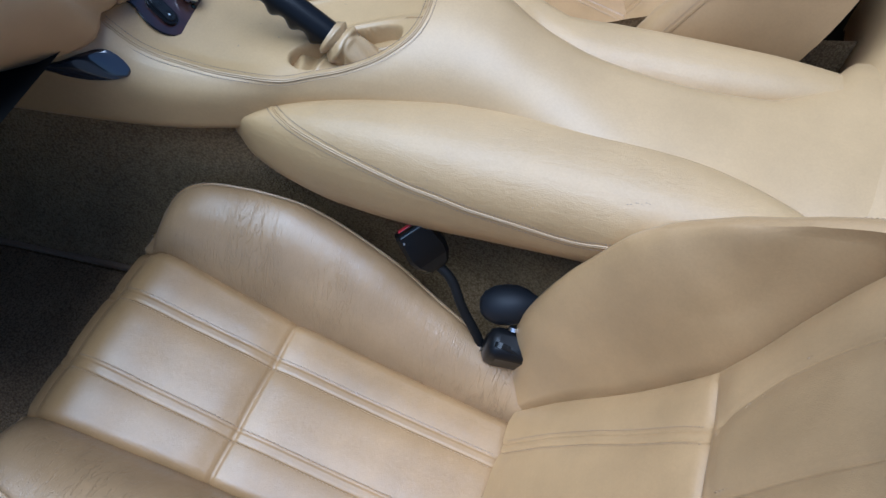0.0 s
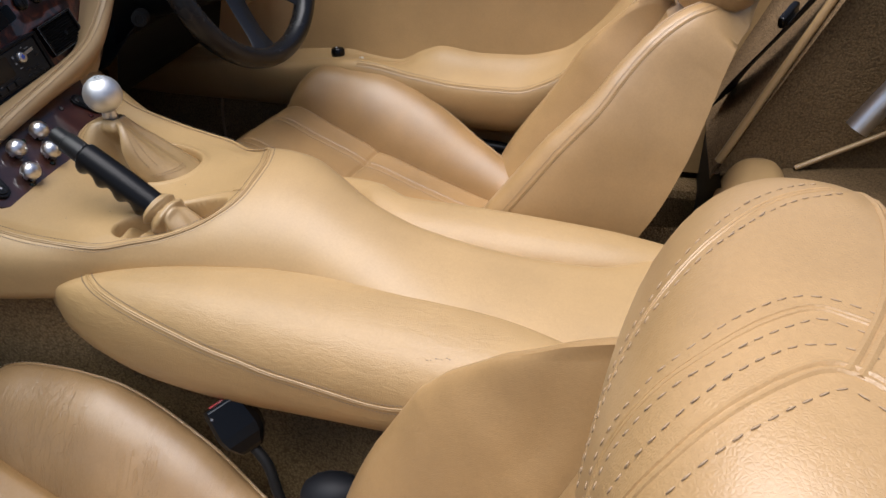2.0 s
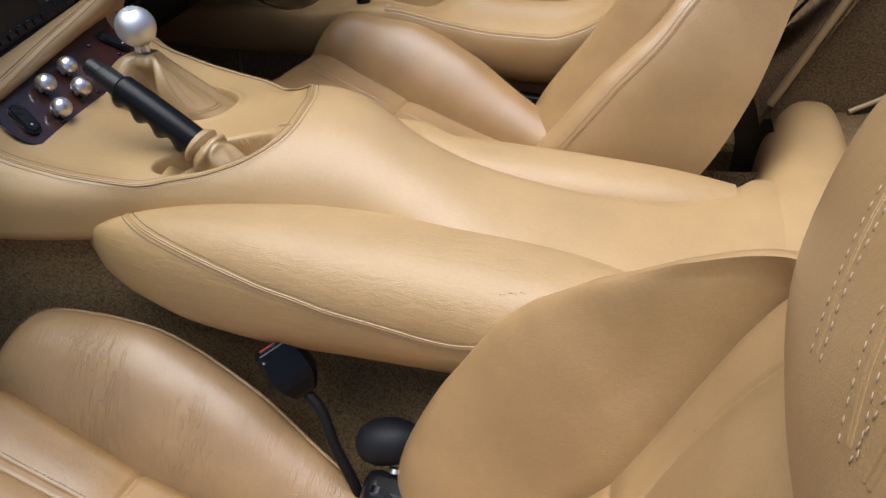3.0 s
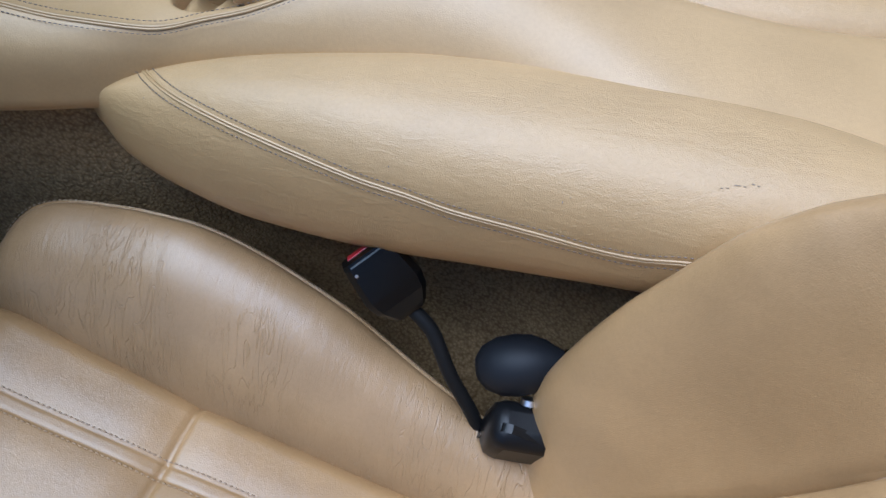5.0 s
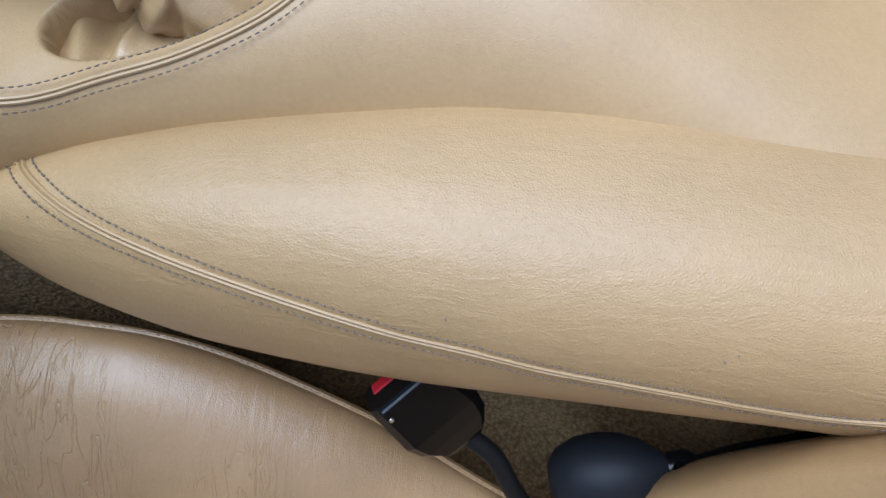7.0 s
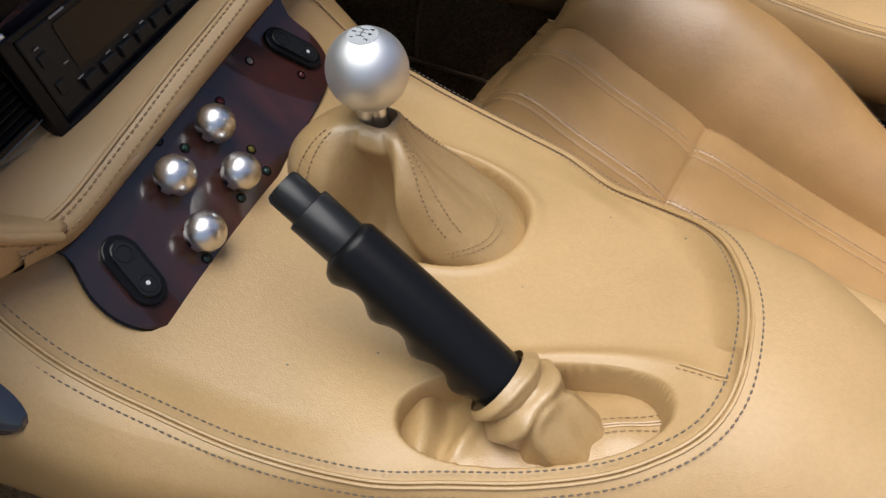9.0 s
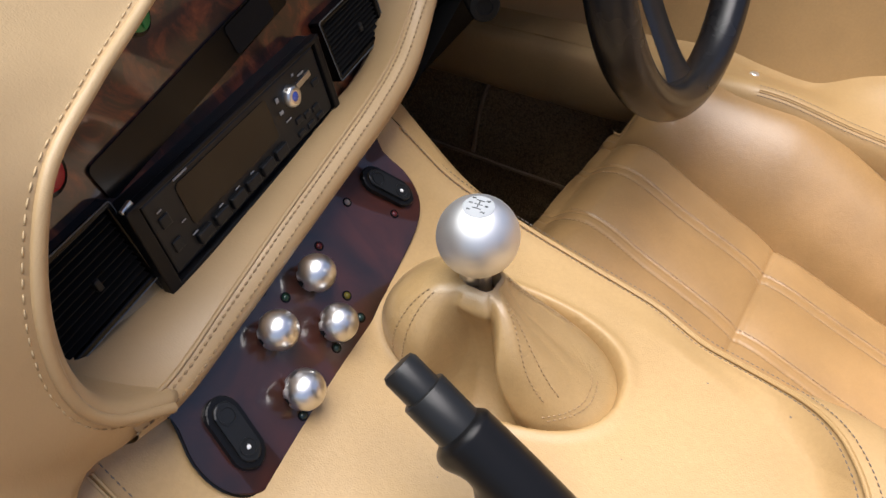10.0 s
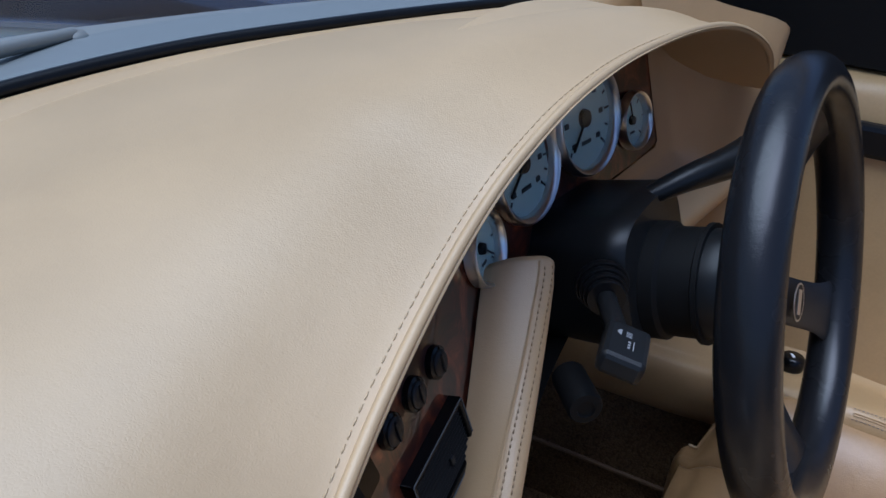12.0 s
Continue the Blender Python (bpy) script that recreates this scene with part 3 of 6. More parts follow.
for y in list(np.linspace(-0.22, 0.36, 50)) + [0.368, 0.375, 0.381, 0.386, 0.39]:
    cx, w, zt = ARM_X(y), ARM_W(y), ARM_Z(y)
    rows.append([(cx - w * math.copysign(abs(math.cos(a)) ** 0.75, math.cos(a)), y, zt - 0.14 + 0.14 * math.sin(a) ** 0.75) for a in [math.pi * q / 40 for q in range(41)]])
part("arm_cover", loft(rows), m_tan, arm_r)


# ---- seats ----
SEAT_Z = hermite([-0.02, 0.0, 0.02, 0.1, 0.2, 0.35, 0.52], [0.262, 0.281, 0.287, 0.262, 0.230, 0.186, 0.145])
HALF_W = hermite([-0.02, 0.0, 0.2, 0.52], [0.128, 0.1275, 0.117, 0.112])
BOL_H = hermite([-0.02, -0.008, 0.02, 0.06, 0.12, 0.18, 0.28, 0.38, 0.52], [0.0, 0.028, 0.050, 0.066, 0.085, 0.097, 0.089, 0.064, 0.034])
BOL_W = hermite([-0.02, -0.008, 0.02, 0.06, 0.12, 0.2, 0.3, 0.4, 0.52], [0.03, 0.055, 0.078, 0.097, 0.112, 0.120, 0.110, 0.086, 0.058])
BACK = spline([(0.505, 0, 0.17), (0.56, 0, 0.245), (0.635, 0, 0.33), (0.69, 0, 0.41), (0.722, 0, 0.475), (0.747, 0, 0.535), (0.768, 0, 0.585), (0.79, 0, 0.622), (0.822, 0, 0.640)], 20)


WING_Y = hermite([0.1, 0.40, 0.455, 0.52, 0.60, 0.66], [0.123, 0.122, 0.126, 0.137, 0.145, 0.148])
RIB_Y = hermite([0.40, 0.429, 0.467, 0.515, 0.562, 0.62], [0.050, 0.057, 0.072, 0.084, 0.086, 0.084])
WING_SEAM = hermite([0.40, 0.473, 0.591, 0.64], [0.138, 0.144, 0.157, 0.158])
RIB_MID = hermite([0.40, 0.47, 0.533, 0.62], [-0.014, -0.013, -0.010, -0.010])


def seat(label, recline=0.0, head=0.0, twist=0.0, slide=0.0, sink=0.0, slim=0.0, square=1.0, deep=0.0, far=1.0, perch=None, creased=True):
    ob = thing("bucket_seat", label, "car seat", "front seats")
    xs = [-0.030, -0.020, -0.010, 0.0, 0.010] + list(np.linspace(0.02, 0.52, 180))
    rows = []
    for x in xs:
        row = []
        for v in np.linspace(-1, 1, 181):
            y = v * HALF_W(x)
            z = SEAT_Z(x) + 0.006 * (1 - v * v)
            for g in (-0.0505, 0.0505):
                z -= 0.0030 * math.exp(-((y - g) / 0.018) ** 2)
                for off in (-0.0062, 0.0062):
                    z -= 0.0013 * math.exp(-((y - g - off) / 0.0020) ** 2)
            bend = x - 0.205 + 0.15 * y * y
            z -= 0.0035 * math.exp(-(bend / 0.0028) ** 2) + 0.0045 * math.exp(-(bend / 0.020) ** 2)
            z -= 0.010 * max(0, (abs(v) - 0.86) / 0.14) ** 2
            row.append((x, y, z))
        rows.append(row)
    rows = [[(-0.032, q[1], q[2] - 0.14) for q in rows[0]]] + rows
    panel = part("cushion_panel", loft(rows), m_cushion, ob)
    tr = tree_of(panel)
    for g in (-0.0505, 0.0505):
        for off in (-0.0092, 0.0092):
            part("stitching", stitches(drop(even([(0.0, g + off, 0.3), (0.5, g + off, 0.2)], 0.008), tr, (0, 0, -1)), pitch=0.005, length=0.0032, r=0.0007), m_thread_seat, ob)
    for sgn in (-1, 1):
        rows, pipe = [], []
        for x in xs:
            hw, zp, bh, bw = HALF_W(x) - 0.004, SEAT_Z(x), BOL_H(x), BOL_W(x)
            pts = [(hw - 0.01, zp - 0.07), (hw, zp - 0.012), (hw + 0.16 * bw, zp + 0.38 * bh), (hw + 0.45 * bw, zp + 0.82 * bh), (hw + 0.75 * bw, zp + bh),
                   (hw + 0.97 * bw, zp + 0.90 * bh), (hw + 1.03 * bw, zp + 0.3 * bh - 0.01), (hw + 0.98 * bw, zp - 0.05), (hw + 0.85 * bw, 0.075)]
            sec = spline([(x, sgn * y, z) for y, z in pts], 6)
            rows.append(sec)
            pipe.append(Vector((x, sgn * (hw + 0.985 * bw), zp + 0.895 * bh)))
        first = rows[0]
        mid = sum(first, Vector()) / len(first)
        rows = [[mid + (q - mid) * 0.3 + Vector((-0.010, 0, 0)) for q in first], [mid + (q - mid) * 0.75 + Vector((-0.006, 0, 0)) for q in first]] + rows
        bol = part("cushion_bolster", loft(rows, flip=sgn < 0), m_worn if creased else m_cushion, ob, "creased tan leather bolster" if creased else "")
        pl = drop(even(pipe, 0.006), tree_of(bol), (0, -sgn * 0.5, -0.5))
        part("piping", welt(pl, 0.0048, 0.0025), m_seat, ob)
        part("stitching", stitches(pl, side=sgn * 0.0075, pitch=0.0048, r=0.0006), m_thread_seat, ob)
    # backrest, hinged at the cushion's rear
    hinge = Vector((0.505, 0, 0.17))
    lean = Matrix.Translation(hinge + Vector((slide, 0, sink))) @ pose(0, 0, 0, 0, recline, twist) @ Matrix.Translation(-hinge)
    nb = len(BACK)
    wid = hermite([0, 0.25, 0.5, 0.7, 0.85, 0.94, 1.0], [0.235, 0.245, 0.235, 0.205, 0.185, 0.165, 0.135])
    bol = hermite([0, 0.1, 0.25, 0.4, 0.6, 0.75, 0.9, 1], [0.030, 0.075, 0.120, 0.128, 0.092, 0.052, 0.016, 0.0])
    thick = hermite([0, 0.5, 0.85, 1.0], [0.045, 0.04, 0.035, 0.03])
    rows = []
    for i, p in enumerate(BACK):
        k = i / (nb - 1)
        t = (BACK[min(i + 1, nb - 1)] - BACK[max(i - 1, 0)]).normalized()
        n = Vector((-t.z, 0, t.x)) if creased else Vector((-t.z, 0, min(t.x, 0.45))).normalized()
        w, th = wid(k) * (1 - slim * k), thick(k) + deep * (0.66 - 0.22 * min(1.0, max(0.0, (k - 0.25) / 0.75)) ** 2)
        row = []
        rib = [RIB_Y(p.z), RIB_MID(p.z), -RIB_Y(p.z)]
        for j in range(321):
            u = -1 + 2 * j / 320
            b = bol(k) * (far if u > 0 else 1 if creased else 1 - 0.25 * math.exp(-((k - 0.55) / 0.25) ** 2))
            if abs(u) > 0.80:
                a = (abs(u) - 0.80) / 0.20 * math.pi / 2
                y = math.copysign(w * (0.80 + 0.20 * math.sin(a) ** square), u)
                f = b - (th + b) * (1 - max(0, math.cos(a)) ** square)
            else:
                y = u * w
                q = abs(y)
                g = WING_Y(p.z)
                s = min(1.0, max(0.0, (q - g) / (0.8 * w - g + 0.004)))
                f = b * math.sin(s * math.pi / 2) ** 1.15 - 0.010 * math.exp(-((q - g) / 0.0026) ** 2) - 0.005 * math.exp(-((q - g) / 0.014) ** 2)
                if k < 0.40:
                    c0 = 0.065 - 0.012 * max(0.0, (k - 0.2) / 0.2)
                    f -= 0.0028 * math.exp(-((q - c0) / 0.016) ** 2)
                    for off in (-0.0055, 0.0055):
                        f -= 0.0020 * math.exp(-((q - c0 - off) / 0.0018) ** 2)
                else:
                    for c0 in rib if creased else []:
                        f -= (0.0045 * math.exp(-((y - c0) / 0.015) ** 2) + 0.0022 * math.exp(-((y - c0) / 0.0028) ** 2)) * min(1.0, (k - 0.40) / 0.03)
                if q < g:
                    f -= (0.005 * math.exp(-((k - 0.40) / 0.006) ** 2) + 0.007 * math.exp(-((k - 0.40) / 0.035) ** 2)) * (1 - (q / g) ** 6)
            if not creased:
                # the plain upper back falls away behind the near wing
                set_back = 0.10 * min(1.0, max(0.0, (k - 0.42) / 0.5)) ** 1.3 * min(1.0, max(0.0, (u + 0.8) / 0.6)) * min(1.0, 0.3 + max(0.0, (1 - u) / 0.6))
                p0 = p + Vector((set_back, 0, 0))
            elif abs(u) < 0.8:
                f -= 0.0045 * math.exp(-((abs(y) - WING_SEAM(p.z)) / 0.005) ** 2) * min(1.0, max(0.0, (p.z - 0.43) / 0.04))
            row.append((p if creased else p0) + Vector((0, y, 0)) + n * f)
        rows.append(row)
    front_rows = [list(r) for r in rows]
    # the hard back shell closes the ring
    for i, r in enumerate(rows):
        p, q = r[-1], r[0]
        t = (BACK[min(i + 1, nb - 1)] - BACK[max(i - 1, 0)]).normalized()
        n = Vector((-t.z, 0, t.x))
        r += [p.lerp(q, s) - n * (0.035 if creased else 0.010) * math.sin(math.pi * s) ** 0.5 for s in np.linspace(0, 1, 22)[1:-1]]
    c = sum(rows[-1], Vector()) / len(rows[-1])
    last = rows[-1]
    rows += [[c + (q - c) * s + Vector((0.01 * (1 - s), 0, h)) for q in last] for s, h in ((0.97, 0.006), (0.85, 0.013), (0.55, 0.018), (0.1, 0.020))]
    bm = loft(rows, closed=True, caps=True)
    bm.transform(lean)
    back = part("backrest", bm, m_seat, ob)
    tr = tree_of(back)

    # sunk seams between wings and middle panels, a tube drawing each one's shadow line
    for sgn in (-1, 1):
        line = []
        for i in range(4, nb - 3):
            line.append(lean @ min(front_rows[i][32:289], key=lambda q: abs(q.y - sgn * WING_Y(BACK[i].z))))
        part("sunk_seam", tube(even(spline(even(line, 0.02), 4), 0.005), 0.0013, n=6), m_thread_seat, ob)
    # edge seam along each wing, and stitched channels
    for sgn in (-1, 1):
        edge = [lean @ front_rows[i][160 + sgn * (147 if square == 1 else 141)] for i in range(2, nb - 2)]
        ln = drop(even(edge, 0.006), tr, lean.to_3x3() @ Vector((0.8, -sgn * 0.45, -0.4)))
        part("edge_seam", welt(ln, 0.002, 0.0009), m_seat, ob)
        part("stitching", stitches(ln, side=sgn * 0.006), m_thread_seat, ob)
    for sgn in (-1, 1):
        for off in (-0.009, 0.009):
            ln = [lean @ (BACK[i] + Vector((0, sgn * (0.065 - 0.012 * max(0.0, (i / (nb - 1) - 0.2) / 0.2)) + off, 0))) for i in range(3, int(0.40 * nb))]
            part("stitching", stitches(drop(even(ln, 0.007), tr, lean.to_3x3() @ Vector((0.7, 0, -0.7)))), m_thread_seat, ob)
    tops = [q for q in BACK if 0.43 < q.z < 0.63]
    for pts in [] if not creased else [[(q.x, sd * RIB_Y(q.z), q.z) for q in tops] for sd in (-1, 1)] + [[(q.x, RIB_MID(q.z), q.z) for q in tops]]:
        ln = [lean @ Vector(q) for q in spline(pts, 5)]
        laid = drop(even(ln, 0.006), tr, lean.to_3x3() @ Vector((0.9, 0, -0.4)))
        for side in (-0.007, 0.007):
            part("stitching", stitches(laid, pitch=0.0055, length=0.0034, r=0.0006, side=side), m_thread_seat, ob)
    # headrest: a rounded cushion over the shoulders
    rows = []
    for i in range(33):
        ph = -math.pi / 2 + math.pi * i / 32
        ring = []
        for j in range(64):
            a = 2 * math.pi * j / 64
            ca, sa, cp, sp = math.cos(a), math.sin(a), math.cos(ph), math.sin(ph)
            x = 0.062 * math.copysign(abs(ca) ** 0.85, ca) * max(cp, 0.001) ** 0.6
            y = 0.128 * math.copysign(abs(sa) ** 0.7, sa) * max(cp, 0.001) ** 0.42
            z = 0.085 * math.copysign(abs(sp) ** 0.8, sp)
            ring.append(Vector((0.828 + x + 0.10 * z, y, 0.722 + head + z)))
        rows.append(ring)
    bm = loft(rows, closed=True, caps=True)
    if perch:
        lean = Matrix.Identity(4)
    bm.transform(lean)
    hr = part("headrest", bm, m_seat, ob, "rounded tan leather headrest")
    trh = tree_of(hr)
    def over_head(pts):
        ln = [lean @ Vector((x, y, z + head)) for x, y, z in spline(pts, 6)]
        return [(p + n * 0.0001, n) for p, n in ((h, q) for h, q, _, _ in (trh.find_nearest(v) for v in even(ln, 0.005)))]

    front = over_head([(0.774, -0.03, 0.715), (0.776, -0.012, 0.75), (0.785, 0.012, 0.787), (0.80, 0.034, 0.80), (0.811, 0.05, 0.804), (0.824, 0.065, 0.805), (0.842, 0.08, 0.803)])
    mid = over_head([(0.77, -0.075, 0.72), (0.776, -0.055, 0.755), (0.785, -0.048, 0.78), (0.80, -0.037, 0.80), (0.817, -0.021, 0.806), (0.83, -0.011, 0.807), (0.839, -0.011, 0.807), (0.85, -0.014, 0.807)])
    low = over_head([(0.775, -0.088, 0.72), (0.777, -0.085, 0.744), (0.784, -0.08, 0.768), (0.795, -0.073, 0.79), (0.811, -0.058, 0.804), (0.831, -0.040, 0.807), (0.842, -0.038, 0.807), (0.856, -0.045, 0.806), (0.866, -0.052, 0.803), (0.875, -0.07, 0.795)])
    cross = over_head([(0.852, 0.11, 0.78), (0.860, 0.085, 0.80), (0.861, 0.061, 0.803), (0.859, 0.027, 0.806), (0.854, -0.002, 0.806), (0.846, -0.027, 0.807), (0.841, -0.04, 0.807)])
    for laid, gap in ((front, 0.006), (mid, 0.006), (low, 0.0095)):
        for side in (-gap, gap):
            part("stitching", stitches(laid, pitch=0.0060, length=0.0034, r=0.00045, side=side), m_thread_seat, hr)
    part("seam", welt(low, 0.003, 0.0012), m_seat, hr)
    part("seam", welt(front, 0.0022, 0.0008), m_seat, hr)
    part("seam", welt(mid, 0.0022, 0.0008), m_seat, hr)
    part("seam", welt(cross, 0.0035, 0.0015), m_seat, hr)
    if perch:
        hr.location, hr.scale = perch[:3], (perch[3],) * 3
    return ob


seat_p = seat("tan leather bucket seat with stitched channels and creased bolsters", recline=-1.0, perch=(0.0302, -0.0132, 0.0561, 0.948))
seat_p.matrix_world = pose(-0.3752, -0.4263, -0.0592, 0, 0, -6) @ Matrix.Scale(1.055, 4)
seat_d = seat("tan leather bucket seat facing the steering wheel, with headrest", recline=-1.0, head=-0.032, twist=15.0, slide=-0.04, sink=-0.035, slim=0.2, square=0.55, deep=0.045, far=0.45, creased=False)
seat_d.matrix_world = pose(-0.260, 0.390, 0.070, 0, 0, -9)


# ---- tub, doors, bulkhead ----
tagged(part("floor", box(2.2, 1.46, 0.04, m=pose(-0.1, 0, 0.03)), m_carpet_shaded), "dark brown carpeted car floor", "car floor", kind="structure")
tagged(part("wall_front", box(0.05, 1.5, 0.62, m=pose(-1.0, 0, 0.305)), m_carpet_shaded), "dark carpeted footwell end wall", "wall", kind="structure")
sill = thing("sill_driver", "dark carpeted side wall and sill of the driver footwell", "car sill", kind="structure")
part("side_wall", box(0.85, 0.03, 0.30, 0.004, m=pose(-0.60, 0.652, 0.19)), m_carpet_shaded, sill)
part("sill_carpet", box(1.1, 0.10, 0.16, 0.02, m=pose(0.37, 0.645, 0.125)), m_carpet, sill)
part("door_seal", tube(spline([(-0.2, 0.615, 0.30), (0.0, 0.612, 0.272), (0.15, 0.612, 0.252), (0.4, 0.615, 0.235)], 8), 0.013, n=10), m_rubber, sill, "black rubber door seal")
for pts in ([(-0.90, 0.634, 0.182), (-0.2, 0.634, 0.148)], [(-0.485, 0.634, 0.170), (-0.482, 0.634, 0.24), (-0.47, 0.634, 0.30), (-0.44, 0.634, 0.325)]):
    part("carpet_piping", tube(spline(pts, 6), 0.0035, n=6), m_binding, sill, "brown leather binding")
# unseen passenger sill, added to block light from the open side
tagged(part("sill_passenger", box(1.9, 0.10, 0.20, 0.03, m=pose(0.0, -0.755, 0.11)), m_tan), "tan leather covered passenger sill, added out of view to block light", "car sill", kind="structure")
mat_p = thing("floor_mat", "dark brown carpet mat with bound edge on the passenger floor", "floor mat")
part("carpet", box(0.55, 0.40, 0.012, 0.004, m=pose(-0.66, -0.455, 0.058)), m_carpet_shaded, mat_p)
part("binding", tube(spline([(-0.92, -0.25, 0.064), (-0.40, -0.246, 0.064), (-0.386, -0.26, 0.064), (-0.386, -0.65, 0.064)], 4), 0.006, n=6), m_binding, mat_p, "brown leather binding")

door = thing("door_driver", "tan leather car door panel with padded armrest, closed", "car door", kind="structure")
rows = []
for x in np.linspace(-0.75, 0.8, 60):
    rows.append([(x, 0.645, 0.22), (x, 0.66, 0.30), (x, 0.672, 0.38), (x, 0.682, 0.48), (x, 0.690, 0.58), (x, 0.694, 0.66), (x, 0.698, 0.70), (x, 0.700, 0.722), (x, 0.708, 0.734), (x, 0.725, 0.739), (x, 0.77, 0.741)])
part("door_card", loft(rows), m_tan, door)
EDGE_Z = hermite([-0.62, -0.30, -0.2, -0.11, 0.0, 0.1, 0.2, 0.27, 0.35, 0.43, 0.52, 0.6], [0.385, 0.395, 0.412, 0.424, 0.407, 0.395, 0.393, 0.416, 0.485, 0.59, 0.68, 0.70])
BACK_Z = hermite([-0.62, -0.30, -0.17, -0.12, -0.06, 0.0, 0.036, 0.12, 0.2, 0.28, 0.35, 0.43, 0.52, 0.6], [0.395, 0.41, 0.418, 0.410, 0.404, 0.428, 0.437, 0.428, 0.430, 0.448, 0.505, 0.61, 0.69, 0.705])
EDGE_Y = hermite([-0.75, -0.26, -0.11, 0.1, 0.25, 0.43, 0.6], [0.625, 0.60, 0.572, 0.570, 0.575, 0.61, 0.655])
rows, edge = [], []
for x in np.linspace(-0.75, 0.6, 110):
    ze, zb, ye = EDGE_Z(x), BACK_Z(x), EDGE_Y(x)
    sec = [(0.688, zb + 0.004), (0.68, zb), (0.66, zb - 0.004), (0.63, (ze + zb) / 2 - 0.002), (ye + 0.02, ze + 0.003), (ye + 0.004, ze - 0.002), (ye - 0.002, ze - 0.02),
           (ye, ze - 0.05), (ye + 0.012, ze - 0.085), (ye + 0.045, min(ze - 0.11, 0.29)), (0.665, 0.26)]
    rows.append(spline([(x, y, z) for y, z in sec], 4))
    edge.append((x, ye + 0.006, ze))
arm = part("armrest", loft(rows), m_tan, door)
ln = drop(even([p for p in edge if p[0] > -0.12], 0.006), tree_of(arm), (0, 0.7, -0.7))
part("seam", welt(ln), m_tan, door)
part("stitching", stitches(ln, side=0.006), m_thread, door)
part("stitching", stitches(ln, side=-0.006), m_thread, door)
sw = part("window_switch", lathe([(0.0, -0.002), (0.013, -0.002), (0.0145, 0.004), (0.0135, 0.013), (0.011, 0.016), (0.0, 0.0165)], 28, pose(-0.182, 0.640, 0.414, -8, 0, 0)), m_blackgloss, door, "round glossy black switch")
part("switch_mark", box(0.003, 0.008, 0.0006, m=pose(-0.184, 0.640, 0.4310, -8, 0, 20)), m_white, sw)
part("pull_screw", lathe([(0, -0.003), (0.006, -0.003), (0.006, 0.001), (0, 0.0025)], 16, pose(-0.128, 0.632, 0.414, 20, 0, 0)), m_silver, door, "chrome screw cap")
part("window_seal", box(1.5, 0.018, 0.036, 0.006, m=pose(0.02, 0.694, 0.681)), m_rubber, door, "black rubber window seal")

bulk = thing("bulkhead", "brown carpeted rear bulkhead with leather-bound edges", "bulkhead", kind="structure")


def bulk_x(z):
    return 0.575 + 0.42 * (z - 0.405)


def side_y(x):
    return 0.367 + 0.22 * (x - 0.574)


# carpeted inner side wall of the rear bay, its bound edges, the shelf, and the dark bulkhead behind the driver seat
part("side_carpet", loft([[(bulk_x(z) + s, side_y(bulk_x(z) + s), z) for z in np.linspace(0.37, 1.0, 12)] for s in np.linspace(0, 0.7, 14)]), m_carpet_bay_shade, bulk)
part("shelf_carpet", loft([[(x, -0.78 + (side_y(x) + 0.80) * v, 0.380) for v in np.linspace(0, 1, 8)] for x in np.linspace(0.62, 1.3, 10)], flip=True), m_carpet_bay_shade, bulk)
part("rear_carpet", loft([[(1.25, y, z) for z in (0.30, 0.6, 1.0)] for y in np.linspace(-0.78, 0.78, 8)]), m_carpet, bulk)
part("bulkhead_carpet", loft([[(bulk_x(z) + 0.006, y, z) for z in np.linspace(0.36, 1.0, 12)] for y in np.linspace(0.364, 0.76, 8)]), m_carpet_shaded, bulk)
# black sheet added to stand for the shaded gap behind the driver seat
part("gap_sheet", loft([[(0.575, y, z) for z in np.linspace(0.05, 0.375, 6)] for y in np.linspace(0.02, 0.76, 8)]), m_blackmatt, bulk, "matt black sheet added for the dark gap behind the driver seat")
part("binding", tube([Vector((bulk_x(z) - 0.002, side_y(bulk_x(z)) - 0.004, z)) for z in np.linspace(0.395, 0.95, 20)], 0.0065, n=8), m_boot, bulk, "tan leather edge binding")
part("binding", tube([Vector((x, side_y(x) - 0.006, 0.384 + 0.50 * (x - 0.688))) for x in np.linspace(0.688, 1.2, 14)], 0.0045, n=8), m_boot, bulk, "tan leather edge binding")
strut = thing("roof_strut", "bare metal tube of the folded roof on the bulkhead", "metal strut")
d = Vector((0.11, 0.02, 0.20)).normalized()
a0 = Vector((0.735, 0.312, 0.492))
part("tube", join(tube([a0, a0 + d * 0.36], 0.017, n=24), lathe([(0, 0), (0.004, 0), (0.004, 0.003), (0, 0.004)], 12, Matrix.Translation(a0 + d * 0.07 + Vector((-0.006, -0.016, 0.004))) @ pose(0, 0, 0, 0, -70, 0))), m_alu, strut)
belt = thing("seat_belt", "black seat belt hanging behind the driver seat", "seat belt")
rows = []
for i, p in enumerate(spline([(0.575, 0.56, 0.42), (0.585, 0.52, 0.47), (0.605, 0.475, 0.53), (0.635, 0.435, 0.60), (0.69, 0.40, 0.72), (0.74, 0.39, 0.84)], 6)):
    rows.append([p + Vector((0.006 + 0.016 * q, 0.010 * q, 0.014 * q)) for q in (-1, -0.5, 0, 0.5, 1)])
part("webbing", loft(rows), m_webbing, belt, solid=0.0015)
part("slide", box(0.012, 0.05, 0.018, 0.004, m=pose(0.632, 0.435, 0.61, 20, 0, -30)), m_blackgloss, belt)

# ---- dashboard ----
dash = thing("dashboard", "tan leather dashboard with padded hood over a burr wood fascia", "dashboard")
